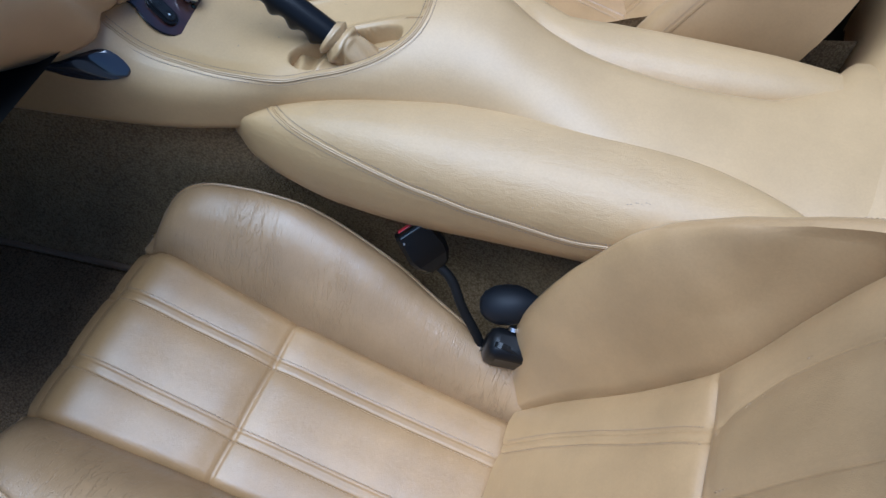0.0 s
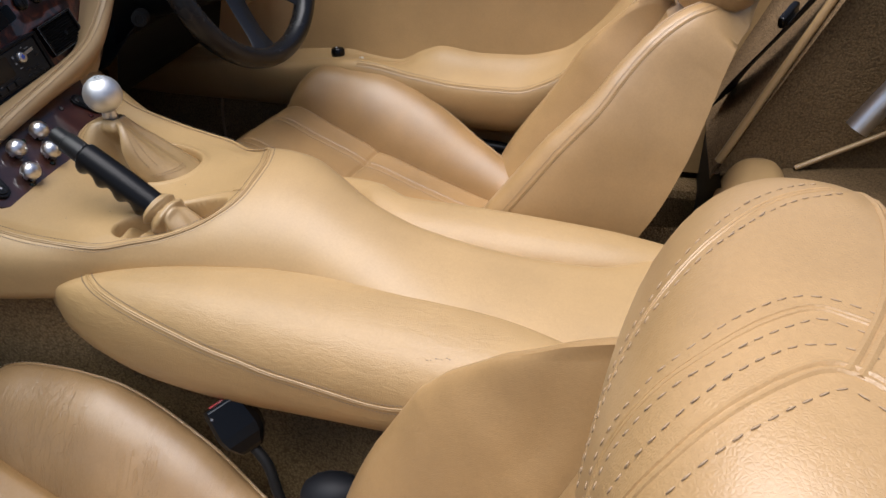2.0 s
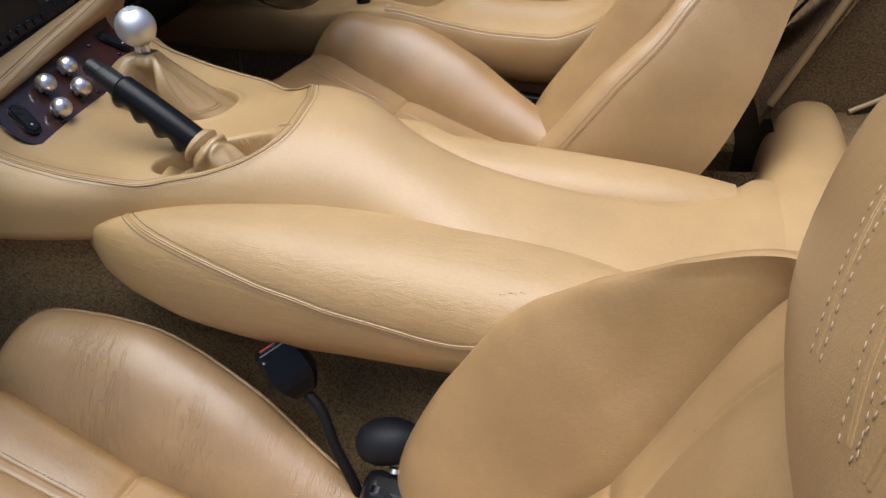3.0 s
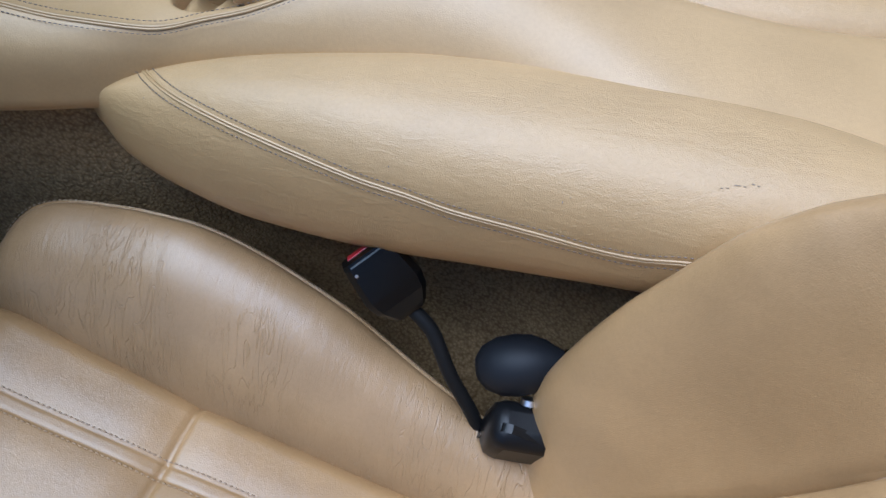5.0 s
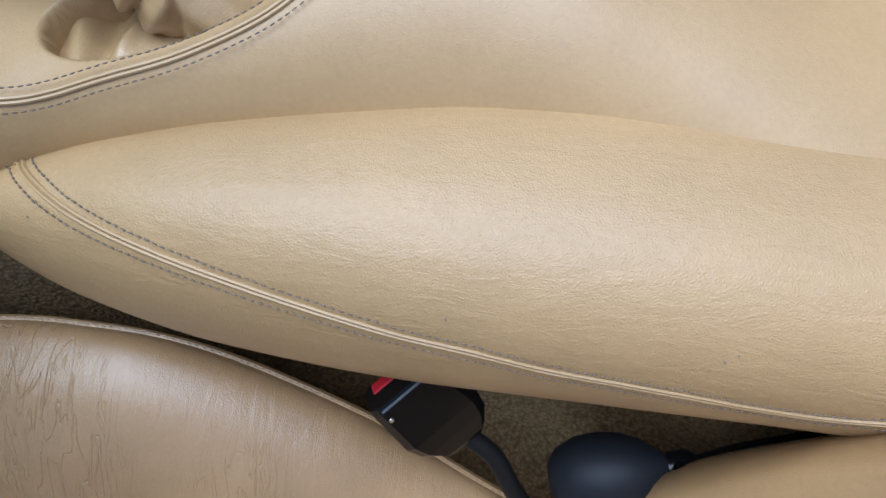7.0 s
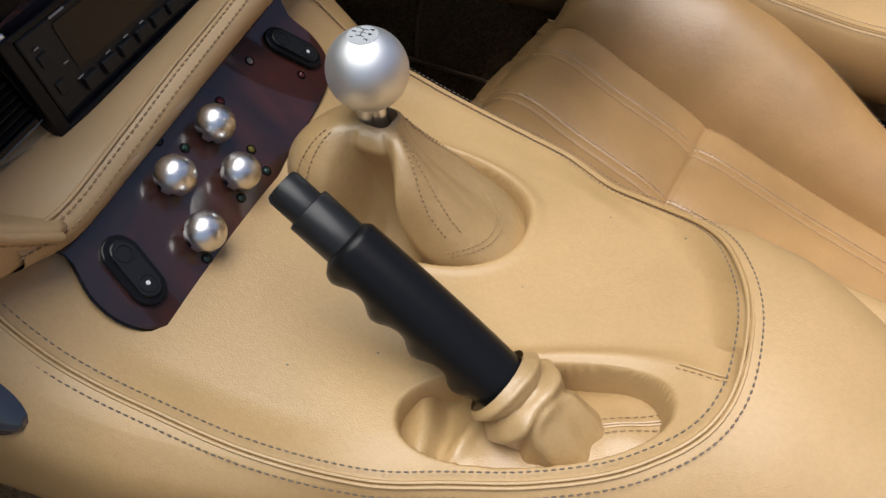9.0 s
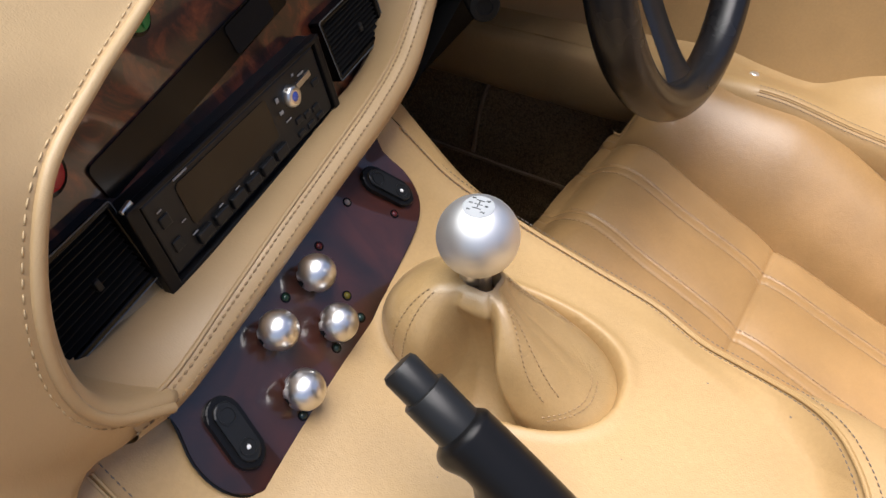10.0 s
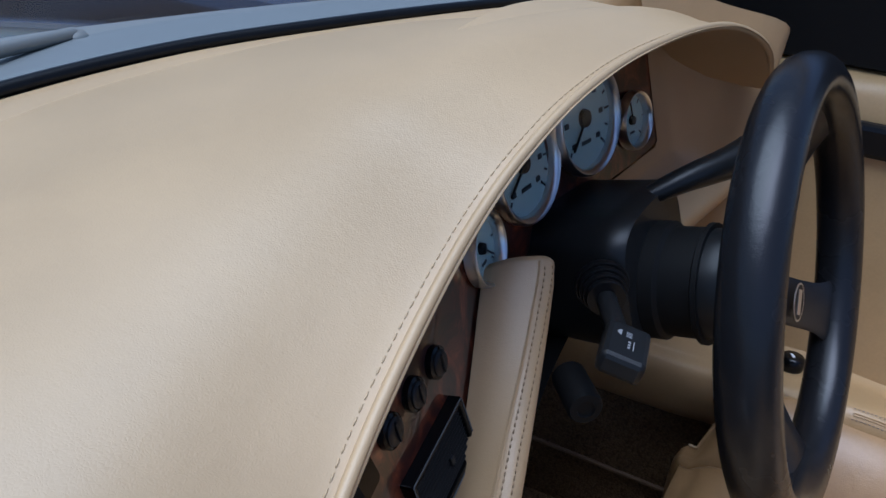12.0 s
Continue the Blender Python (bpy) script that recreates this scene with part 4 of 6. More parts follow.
BULGE = hermite([-1.0, 0.27, 0.30, 0.375, 0.475, 0.565, 0.66], [0.0, 0.0, 0.000, 0.008, 0.037, 0.063, 0.09])


def fascia_x(y, z):
    return -0.43 - (z - 0.578) * 0.33 + BULGE(y)


def fascia_pose(y, z, out=0.0):
    """Stands on the fascia: x to the driver's door, y up it, z out of it."""
    e = 0.004
    dy = Vector((fascia_x(y + e, z) - fascia_x(y - e, z), 2 * e, 0)).normalized()
    dz = Vector((-0.33, 0, 1)).normalized()
    n = dy.cross(dz).normalized()
    dz = n.cross(dy)
    m = Matrix((dy, dz, n)).transposed().to_4x4()
    m.translation = Vector((fascia_x(y, z), y, z)) + n * out
    return m


FAS_HI = hermite([-0.2, -0.17, -0.13, -0.05, 0.06, 0.17, 0.27, 0.34, 0.43, 0.54, 0.61], [0.62, 0.655, 0.692, 0.712, 0.748, 0.784, 0.808, 0.812, 0.804, 0.785, 0.765])
FAS_LO = hermite([-0.2, 0.18, 0.30, 0.36, 0.45, 0.54, 0.61], [0.525, 0.525, 0.60, 0.645, 0.660, 0.662, 0.668])
rows = []
for y in np.linspace(-0.20, 0.602, 82):
    rows.append([(fascia_x(y, z), y, z) for z in np.linspace(FAS_LO(y), FAS_HI(y), 24)])
part("fascia", loft(rows), m_burr, dash, "lacquered burr wood fascia")

HOOD = [(-0.372, -0.128, 0.543), (-0.373, -0.160, 0.575), (-0.376, -0.170, 0.610), (-0.380, -0.162, 0.652), (-0.388, -0.135, 0.690), (-0.398, -0.095, 0.706), (-0.410, -0.05, 0.716), (-0.420, 0.004, 0.735),
        (-0.427, 0.06, 0.755), (-0.430, 0.12, 0.775), (-0.429, 0.172, 0.792), (-0.423, 0.215, 0.808), (-0.411, 0.27, 0.824), (-0.393, 0.34, 0.832), (-0.366, 0.43, 0.830), (-0.340, 0.51, 0.815), (-0.315, 0.585, 0.782), (-0.302, 0.65, 0.73)]
OUT1 = [(-0.385, -0.212, 0.528), (-0.378, -0.245, 0.582), (-0.377, -0.27, 0.625), (-0.387, -0.29, 0.67), (-0.41, -0.30, 0.715), (-0.43, -0.29, 0.745), (-0.475, -0.22, 0.762), (-0.53, -0.10, 0.775),
        (-0.56, 0.02, 0.788), (-0.57, 0.10, 0.80), (-0.565, 0.17, 0.81), (-0.555, 0.22, 0.818), (-0.535, 0.29, 0.825), (-0.51, 0.37, 0.825), (-0.475, 0.46, 0.815), (-0.445, 0.54, 0.797), (-0.42, 0.61, 0.772), (-0.40, 0.67, 0.735)]
OUT2 = [(-0.56, -0.40, 0.555), (-0.57, -0.60, 0.585), (-0.55, -0.70, 0.63), (-0.54, -0.73, 0.67), (-0.54, -0.73, 0.72), (-0.53, -0.70, 0.75), (-0.60, -0.58, 0.765), (-0.71, -0.30, 0.772),
        (-0.745, -0.08, 0.775), (-0.75, 0.05, 0.776), (-0.745, 0.16, 0.777), (-0.735, 0.22, 0.777), (-0.712, 0.31, 0.776), (-0.675, 0.41, 0.775), (-0.63, 0.50, 0.772), (-0.585, 0.58, 0.766), (-0.54, 0.66, 0.755), (-0.50, 0.73, 0.73)]
h_s, o1, o2 = spline(HOOD, 8), spline(OUT1, 8), spline(OUT2, 8)
rows = []
for i, h in enumerate(h_s):
    k = i / (len(h_s) - 1)
    t = (h_s[min(i + 1, len(h_s) - 1)] - h_s[max(i - 1, 0)]).normalized()
    out = (o1[i] - h).normalized()
    face = (Vector((1, 0, 0.1)) - t * t.x).normalized()
    inn = h - out * 0.012 - face * 0.012
    deep = Vector((fascia_x(h.y, h.z) - 0.004, h.y, h.z)) - out * 0.014
    sec = [deep, inn - face * 0.006, h - out * 0.010 - face * 0.002, h - out * 0.003 + face * 0.004, h + out * 0.008 + face * 0.003, h + out * 0.03 + Vector((0, 0, 0.004)), h.lerp(o1[i], 0.55) + Vector((0, 0, 0.010)), o1[i], o1[i].lerp(o2[i], 0.5), o2[i]]
    rows.append(spline(sec, 4))
under = [q + Vector((-0.05, 0.0, -0.001)) for q in rows[0]]
part("hood_pad", loft([[q + Vector((-0.012, 0, -0.006)) for q in under], [q + Vector((-0.006, 0.0, -0.006)) for q in rows[0]]] + rows), m_dash, dash)
hood_row = []
for i, r in enumerate(rows):
    nr = (r[16] - r[14]).cross(rows[min(i + 1, len(rows) - 1)][15] - rows[max(0, i - 1)][15]).normalized()
    if nr.dot(Vector((0.6, -0.2, 0.8))) < 0:
        nr = -nr
    hood_row.append((r[15].lerp(r[16], 0.2) + nr * 0.0002, nr))
part("stitching", stitches(hood_row, pitch=0.0060, length=0.0040, r=0.0005), m_thread_pale, dash)
part("edge_seam", tube([r[13] for r in rows], 0.0030, n=8), m_dash, dash)

LIP = [(-0.372, -0.150, 0.556), (-0.374, -0.115, 0.546), (-0.378, -0.06, 0.552), (-0.381, 0.0, 0.562), (-0.384, 0.06, 0.570), (-0.387, 0.12, 0.579), (-0.391, 0.165, 0.588), (-0.398, 0.205, 0.602), (-0.406, 0.254, 0.632), (-0.415, 0.302, 0.668), (-0.419, 0.315, 0.678)]
LIP_IN = [(-0.168, 0.585), (-0.125, 0.560), (-0.06, 0.554), (0.0, 0.556), (0.06, 0.560), (0.12, 0.563), (0.16, 0.567), (0.19, 0.578), (0.232, 0.613), (0.281, 0.659), (0.294, 0.670)]
lip_s = spline(LIP, 8)
in_s = spline([(fascia_x(y, z) + 0.002, y, z) for y, z in LIP_IN], 8)
rows = []
for a, b in zip(lip_s, in_s):
    w = (a - b).normalized()
    up = Vector((0, 0, 1)) - w * w.z
    up.normalize()
    sec = [b, b.lerp(a, 0.4) + up * 0.003, b.lerp(a, 0.8) + up * 0.002, a + up * 0.0, a + w * 0.006 - up * 0.006, a + w * 0.005 - up * 0.016, a - w * 0.006 - up * 0.026, a - w * 0.03 - up * 0.034, b - up * 0.045]
    rows.append(spline(sec, 4))
end = rows[-1]
c = sum(end, Vector()) / len(end)
rows += [[c + (q - c) * 0.93 + Vector((0, 0.004, 0.004)) for q in end], [c + (q - c) * 0.6 + Vector((0, 0.006, 0.006)) for q in end], [c + (q - c) * 0.02 + Vector((0, 0.006, 0.006)) for q in end]]
part("knee_pad", loft(rows, flip=True), m_dash, dash, "rolled tan leather lip under the fascia")
n_l = len(lip_s)
for idx, sd in ((12, 0.0), (15, 0.0)):
    lay = []
    for i in range(n_l):
        r = rows[i]
        nr = (r[idx + 1] - r[idx - 1]).cross(rows[min(i + 1, n_l - 1)][idx] - rows[max(0, i - 1)][idx]).normalized()
        cc = sum(r, Vector()) / len(r)
        if nr.dot(r[idx] - cc) < 0:
            nr = -nr
        lay.append((r[idx] + nr * 0.0006, nr))
    part("stitching", stitches(lay, pitch=0.0048, length=0.003, r=0.0007), m_thread_tan, dash)
    if idx == 12:
        part("edge_seam", tube(shifted(lay, -0.004, -0.0003), 0.0014, n=6), m_dash, dash)

# lining of the instrument binnacle beyond and under the dials
rows = []
for i in range(25):
    k = i / 24
    q = max(0, (k - 0.6) / 0.4)
    z = 0.83 - 0.165 * min(1, k / 0.6)
    y = 0.600 - 0.10 * q
    z -= 0.006 * q
    a = Vector((fascia_x(y, z) + 0.001, y, z))
    b = Vector((-0.300 - 0.04 * q, 0.660 - 0.10 * q, 0.79 - 0.17 * min(1, k / 0.6) - 0.02 * q))
    rows.append(spline([a, a.lerp(b, 0.3) + Vector((-0.008, 0.012, -0.004)), a.lerp(b, 0.65) + Vector((-0.006, 0.012, -0.004)), b, b + Vector((0.0, 0.03, -0.03)), b + Vector((-0.05, 0.06, -0.10))], 4))
part("binnacle_lining", loft(rows), m_dash, dash)
under = part("under_panel", loft([[(-0.40, y, 0.575 if y > 0.22 else 0.535), (-0.44, y, 0.54 if y > 0.22 else 0.52), (-0.60, y, 0.50), (-0.97, y, 0.48)] for y in np.linspace(-0.74, 0.70, 16)]), m_blackmatt, dash, "matt black underside")
part("lower_side", loft([[(-0.43, y, 0.62 - 0.25 * max(0, y - 0.5)), (-0.44, y, 0.54), (-0.47, y, 0.44), (-0.55, y, 0.42)] for y in np.linspace(0.30, 0.70, 10)]), m_blackmatt, dash)
side = part("dash_end", loft([[(x, 0.66, 0.74 - 0.1 * max(0, x + 0.45)), (x, 0.665, 0.62), (x, 0.67, 0.50), (x, 0.672, 0.38)] for x in np.linspace(-0.75, -0.28, 12)]), m_dash, dash)


# ---- dials ----
def dial(y, z, r, ticks, needle, label, group):
    ob = thing("dial", label, "gauge", group)
    m = fascia_pose(y, z, 0.002)
    part("bezel", lathe([(r * 0.86, 0.0), (r * 1.0, 0.0), (r * 1.0, 0.007), (r * 0.96, 0.010), (r * 0.90, 0.009), (r * 0.86, 0.004)], 48, m, True), m_silver, ob, "satin silver bezel")
    face = part("face", lathe([(0, -0.001), (r * 0.88, -0.001), (r * 0.88, 0.0005), (0, 0.0005)], 40, m), m_dial, ob, "pale green-grey dial face")
    bm = bmesh.new()
    bits = []
    for i in range(ticks):
        a = radians(225 - 270 * i / (ticks - 1))
        ln = r * (0.16 if i % 2 == 0 else 0.09)
        bits.append(box(ln, r * 0.035, 0.0006, m=m @ pose(0, 0, 0.001) @ pose(0, 0, 0, 0, 0, math.degrees(a)) @ pose(r * 0.76, 0, 0)))
        if i % 2 == 0 and r > 0.03:
            bits.append(box(r * 0.12, r * 0.09, 0.0006, m=m @ pose(math.cos(a) * r * 0.56, math.sin(a) * r * 0.56, 0.001)))
    bits.append(box(r * 0.3, r * 0.07, 0.0006, m=m @ pose(0, -r * 0.42, 0.001)))
    part("markings", join(*bits), m_dial_print, face, "dark printed scale bars")
    part("needle", join(box(r * 0.72, r * 0.045, 0.001, m=m @ pose(0, 0, 0.003) @ pose(0, 0, 0, 0, 0, needle) @ pose(r * 0.3, 0, 0)), lathe([(0, 0), (r * 0.17, 0), (r * 0.15, 0.004), (0, 0.005)], 20, m)), m_black, ob, "black needle")
    gl = part("glass", lathe([(0, 0.0055), (r * 0.88, 0.0055), (r * 0.88, 0.0062), (0, 0.0062)], 32, m), m_glass, ob, "clear cover glass")
    gl.visible_shadow = False
    return ob


def thin_glass(name, colour, shine_part):
    """A clear pane: tinted see-through with a faint shine."""
    m = mat(name, (1, 1, 1), 0.0)
    tint = m.node_tree.nodes.new("ShaderNodeBsdfTransparent")
    tint.inputs[0].default_value = (*colour, 1)
    shine = m.node_tree.nodes.new("ShaderNodeBsdfGlossy")
    shine.inputs["Roughness"].default_value = 0.02
    both = m.node_tree.nodes.new("ShaderNodeMixShader")
    both.inputs[0].default_value = shine_part
    wire(m, tint.outputs[0], both.inputs[1])
    wire(m, shine.outputs[0], both.inputs[2])
    wire(m, both.outputs[0], m.node_tree.nodes["Material Output"].inputs[0])
    return m


m_glass = thin_glass("clear_glass", (0.97, 0.98, 0.98), 0.04)
for y, z, r, n, nd, lab in ((0.086, 0.690, 0.029, 9, -60, "small pale dial with silver bezel"), (0.163, 0.712, 0.027, 9, 200, "small pale dial with silver bezel"), (0.236, 0.733, 0.028, 9, 120, "small pale dial with silver bezel"),
                            (0.2965, 0.6855, 0.0285, 7, -40, "small pale dial with silver bezel"), (0.382, 0.7165, 0.049, 15, 215, "large pale speed dial with silver bezel"), (0.474, 0.7270, 0.0505, 13, 225, "large pale rev counter dial with silver bezel"),
                            (0.5515, 0.7035, 0.028, 7, 100, "small pale dial with silver bezel")):
    dial(y, z, r, n, nd, lab, "dashboard dials")


# ---- fascia buttons, slot, vents and radio ----
def push_button(y, z, r, material, label):
    ob = thing("push_button", label, "button", "fascia buttons")
    m = fascia_pose(y, z, 0.0)
    part("collar", lathe([(r * 0.8, 0), (r * 1.08, 0), (r * 1.05, 0.004), (r * 0.85, 0.005)], 28, m, True), m_blackgloss, ob)
    part("cap", join(lathe([(0, 0), (r * 0.85, 0), (r * 0.82, 0.006), (r * 0.6, 0.0075), (0, 0.0065)], 28, m), box(r * 0.2, r * 1.3, 0.002, 0.0005, m=m @ pose(0, 0, 0.0075))), material, ob)
    return ob


m_green = mat("green_plastic", (0.02, 0.22, 0.06), 0.35)
for y, z in ((0.138, 0.655), (0.170, 0.656), (0.202, 0.656)):
    push_button(y, z, 0.0105, m_black, "round black push button on the wood fascia")
push_button(-0.094, 0.640, 0.012, m_red, "round red push button on the wood fascia")
push_button(-0.004, 0.678, 0.010, m_green, "round green push button on the wood fascia")
slot = thing("warning_lamp_panel", "smoked black strip let into the wood fascia", "warning panel")
part("strip", slab(round_rect(0.190, 0.022, 0.004), 0.0015, m=fascia_pose(0.023, 0.634, 0.0005) @ pose(0, 0, 0, 0, 0, 10)), m_blackgloss, slot)
# matt dark plate added as the darker reflection lying across the strip
part("display", slab(round_rect(0.045, 0.019, 0.003), 0.0006, m=fascia_pose(0.023, 0.634, 0.0022) @ pose(0, 0, 0, 0, 0, 10) @ pose(0.055, 0, 0)), m_blackmatt, slot)


def vent(y, z, w, h, label):
    ob = thing("air_vent", label, "air vent", "dashboard vents")
    m = fascia_pose(y, z, 0.0) @ pose(0, 0, 0, 0, 0, 5)
    fr = [box(w, 0.004, 0.010, 0.001, m=m @ pose(0, s * (h / 2 - 0.002), 0.004)) for s in (-1, 1)] + [box(0.004, h, 0.010, 0.001, m=m @ pose(s * (w / 2 - 0.002), 0, 0.004)) for s in (-1, 1)]
    part("frame", join(*fr), m_blackgloss, ob)
    part("backing", box(w - 0.004, h - 0.004, 0.002, m=m @ pose(0, 0, 0.0005)), m_blackmatt, ob)
    part("edge_line", tube([m @ Vector((x, y, 0.0092)) for x, y in round_rect(w - 0.001, h - 0.001, 0.002, 3)], 0.0004, closed=True, n=5), m_edge, ob, "thin pale edge line")
    for i in range(11):
        part("slat", box(w - 0.010, 0.0009, 0.006, m=m @ pose(0, -h / 2 + 0.006 + i * (h - 0.012) / 10, 0.0042, 20, 0, 0)), m_blackmatt, ob)
    part("louvre_tab", box(0.004, 0.007, 0.004, 0.001, m=m @ pose(w * 0.1, -0.004, 0.007)), m_black, ob)
    return ob


vent(0.173, 0.600, 0.077, 0.047, "square black air vent beside the radio")
vent(-0.112, 0.585, 0.080, 0.054, "square black air vent beside the radio")

radio = thing("car_radio", "black car radio with smoked display standing proud of the fascia", "car radio")
RM = Matrix.Translation((-0.4215, 0.024, 0.5885)) @ fascia_pose(0.0, 0.6).to_3x3().to_4x4() @ pose(0, 0, 0, 4, 0, 3.5)
part("surround", join(box(0.194, 0.058, 0.020, 0.002, m=RM @ pose(-0.001, -0.001, -0.0105))), m_black, radio)
face = part("face", box(0.176, 0.049, 0.006, 0.0015, m=RM @ pose(0, 0, -0.0005)), m_black, radio, "glossy black detachable face")
m_screen = mat("smoked_display", (0.020, 0.015, 0.010), 0.25, spec=0.3)
rim = [box(0.194, 0.004, 0.007, 0.001, m=RM @ pose(-0.001, sd * 0.028 - 0.001, 0.001)) for sd in (-1, 1)] + [box(0.006 if sd > 0 else 0.009, 0.058, 0.007, 0.001, m=RM @ pose(sd * 0.0935 - 0.001, -0.001, 0.001)) for sd in (-1, 1)]
part("bezel", join(*rim), m_rubber, radio, "raised black bezel round the face")
part("display", slab(round_rect(0.090, 0.028, 0.003), 0.0008, m=RM @ pose(-0.0185, 0.006, 0.0025)), m_screen, face, "dark brown smoked display")
part("volume_knob", lathe([(0, 0), (0.0075, 0), (0.0072, 0.004), (0.0055, 0.0052), (0.003, 0.0045), (0, 0.0045)], 28, RM @ pose(0.050, 0.008, 0.0025)), m_silver, face, "silver volume knob")
part("pointer_bar", box(0.020, 0.004, 0.001, m=RM @ pose(0.066, 0.010, 0.003, 0, 0, 4)), m_silver, face)
m_blue = mat("blue_lens", (0.05, 0.10, 0.45), 0.2)
part("knob_lens", lathe([(0, 0.0045), (0.0035, 0.0045), (0, 0.0055)], 20, RM @ pose(0.050, 0.008, 0.0025)), m_blue, face)
for i in range(6):
    part("preset_button", box(0.0130, 0.0080, 0.005, 0.0010, m=RM @ pose(-0.060 + i * 0.0165, -0.0170, 0.0032)), m_black, face)
for i, (x, y) in enumerate(((-0.079, 0.008), (-0.079, -0.009), (0.050, -0.0105), (0.060, -0.012), (0.070, -0.013), (0.048, -0.0195), (0.060, -0.0205), (0.072, -0.0205), (0.078, 0.002))):
    part("key", box(0.0075, 0.0075 if i < 2 else 0.0045, 0.002, 0.0008, m=RM @ pose(x, y, 0.0028)), m_black, face)
for x, y, w, h in ((-0.057, 0.0235, 0.020, 0.0022), (-0.066, -0.0115, 0.008, 0.0016), (-0.041, -0.0115, 0.007, 0.0014), (-0.024, -0.0115, 0.007, 0.0014), (-0.008, -0.0115, 0.006, 0.0014),
        (0.036, 0.013, 0.005, 0.006), (0.036, 0.004, 0.006, 0.004), (0.040, -0.004, 0.010, 0.0014), (0.066, 0.0155, 0.012, 0.002), (-0.080, 0.0155, 0.006, 0.0016), (-0.069, 0.0, 0.006, 0.0014), (0.058, 0.019, 0.004, 0.003)):
    part("printed_mark", box(w * 0.6, h * 0.55, 0.0004, m=RM @ pose(x, y, 0.0036)), m_print, face, "small pale printed mark")
part("release_clip", box(0.009, 0.006, 0.003, 0.001, m=RM @ pose(-0.094, 0.028, 0.001, 0, 0, 12)), m_silver, radio)
part("edge_trim", tube([RM @ Vector((-0.092, 0.026, -0.012)), RM @ Vector((-0.092, -0.027, -0.008))], 0.0008, n=6), m_silver, radio)

# ---- switch panel on the console ----
PN = Matrix.Translation((-0.342, 0, 0.4925)) @ pose(0, 0, 0, 0, 38.66, 0)
panel = thing("switch_panel", "glossy dark veneer switch panel with rounded ends on the console", "switch panel")


def on_panel(x, y):
    """(x, y) of the world laid into the panel's own plane."""
    return (x + 0.342) / math.cos(radians(38.66)), y


outline = [on_panel(p.x, p.y) for p in spline([(-0.405, -0.116, 0), (-0.378, -0.123, 0), (-0.358, -0.134, 0), (-0.341, -0.1345, 0), (-0.328, -0.124, 0), (-0.3225, -0.10, 0), (-0.324, -0.05, 0), (-0.329, 0.0, 0), (-0.335, 0.05, 0),
                                                 (-0.341, 0.10, 0), (-0.349, 0.124, 0), (-0.364, 0.135, 0), (-0.386, 0.132, 0), (-0.410, 0.126, 0)], 4, closed=True)]
part("veneer", slab(outline, 0.004, m=PN @ pose(0, 0, -0.0015), bevel=0.001), m_veneer, panel)
part("edge_bead", tube([PN @ Vector((u, v, 0.0005)) for u, v in outline], 0.0012, closed=True, n=6), m_blackgloss, panel, "thin dark edge bead")


def panel_switch(x, y, turn, label):
    ob = thing("window_switch", label, "switch", "console switches")
    u, v = on_panel(x, y)
    m = PN @ pose(u, v, 0.0025, 0, 0, turn)
    part("rim", slab(round_rect(0.046, 0.021, 0.0104), 0.004, m=m, bevel=0.0012), m_rubber, ob)
    rk = part("rocker", slab(round_rect(0.038, 0.014, 0.0069), 0.0062, m=m, bevel=0.0012), m_black, ob)
    for s in (-1, 1):
        part("thumb_dish", lathe([(0.0042, 0.0), (0.0056, 0.0), (0.0056, 0.0008), (0.0046, 0.0008)], 20, m @ pose(s * 0.0105, 0, 0.0060), True), m_black, rk)
    part("dot", lathe([(0, 0), (0.0014, 0), (0.001, 0.0006), (0, 0.0006)], 12, m @ pose(0.0105, 0, 0.0062)), m_white, rk, "white dot")
    return ob


panel_switch(-0.353, -0.108, -14, "oblong black rocker switch with a white dot on the veneer panel")
panel_switch(-0.3705, 0.1085, 24, "oblong black rocker switch with a white dot on the veneer panel")


def knob(x, y):
    ob = thing("heater_knob", "round brushed metal heater knob on the veneer panel", "knob", "heater knobs")
    u, v = on_panel(x, y)
    m = PN @ pose(u, v, 0.0025)
    r = 0.0128
    rows = []
    for i in range(25):
        ph = math.pi * i / 24
        row = []
        for j in range(72):
            a = 2 * math.pi * j / 72
            z = -math.cos(ph)
            rr = r * math.sin(ph)
            if z < -0.05:
                k = min(1, (-z - 0.05) / 0.25)
                rr -= 0.0042 * k * max(0, math.cos(a * 7)) ** 0.6
            row.append(m @ Vector((rr * math.cos(a), rr * math.sin(a), 0.0115 + r * z)))
        rows.append(row)
    part("ball", loft(rows[1:-1], closed=True, caps=True), m_alu, ob)
    part("stem", lathe([(0, 0), (0.008, 0), (0.007, 0.004), (0, 0.004)], 20, m), m_black, ob)
    return ob


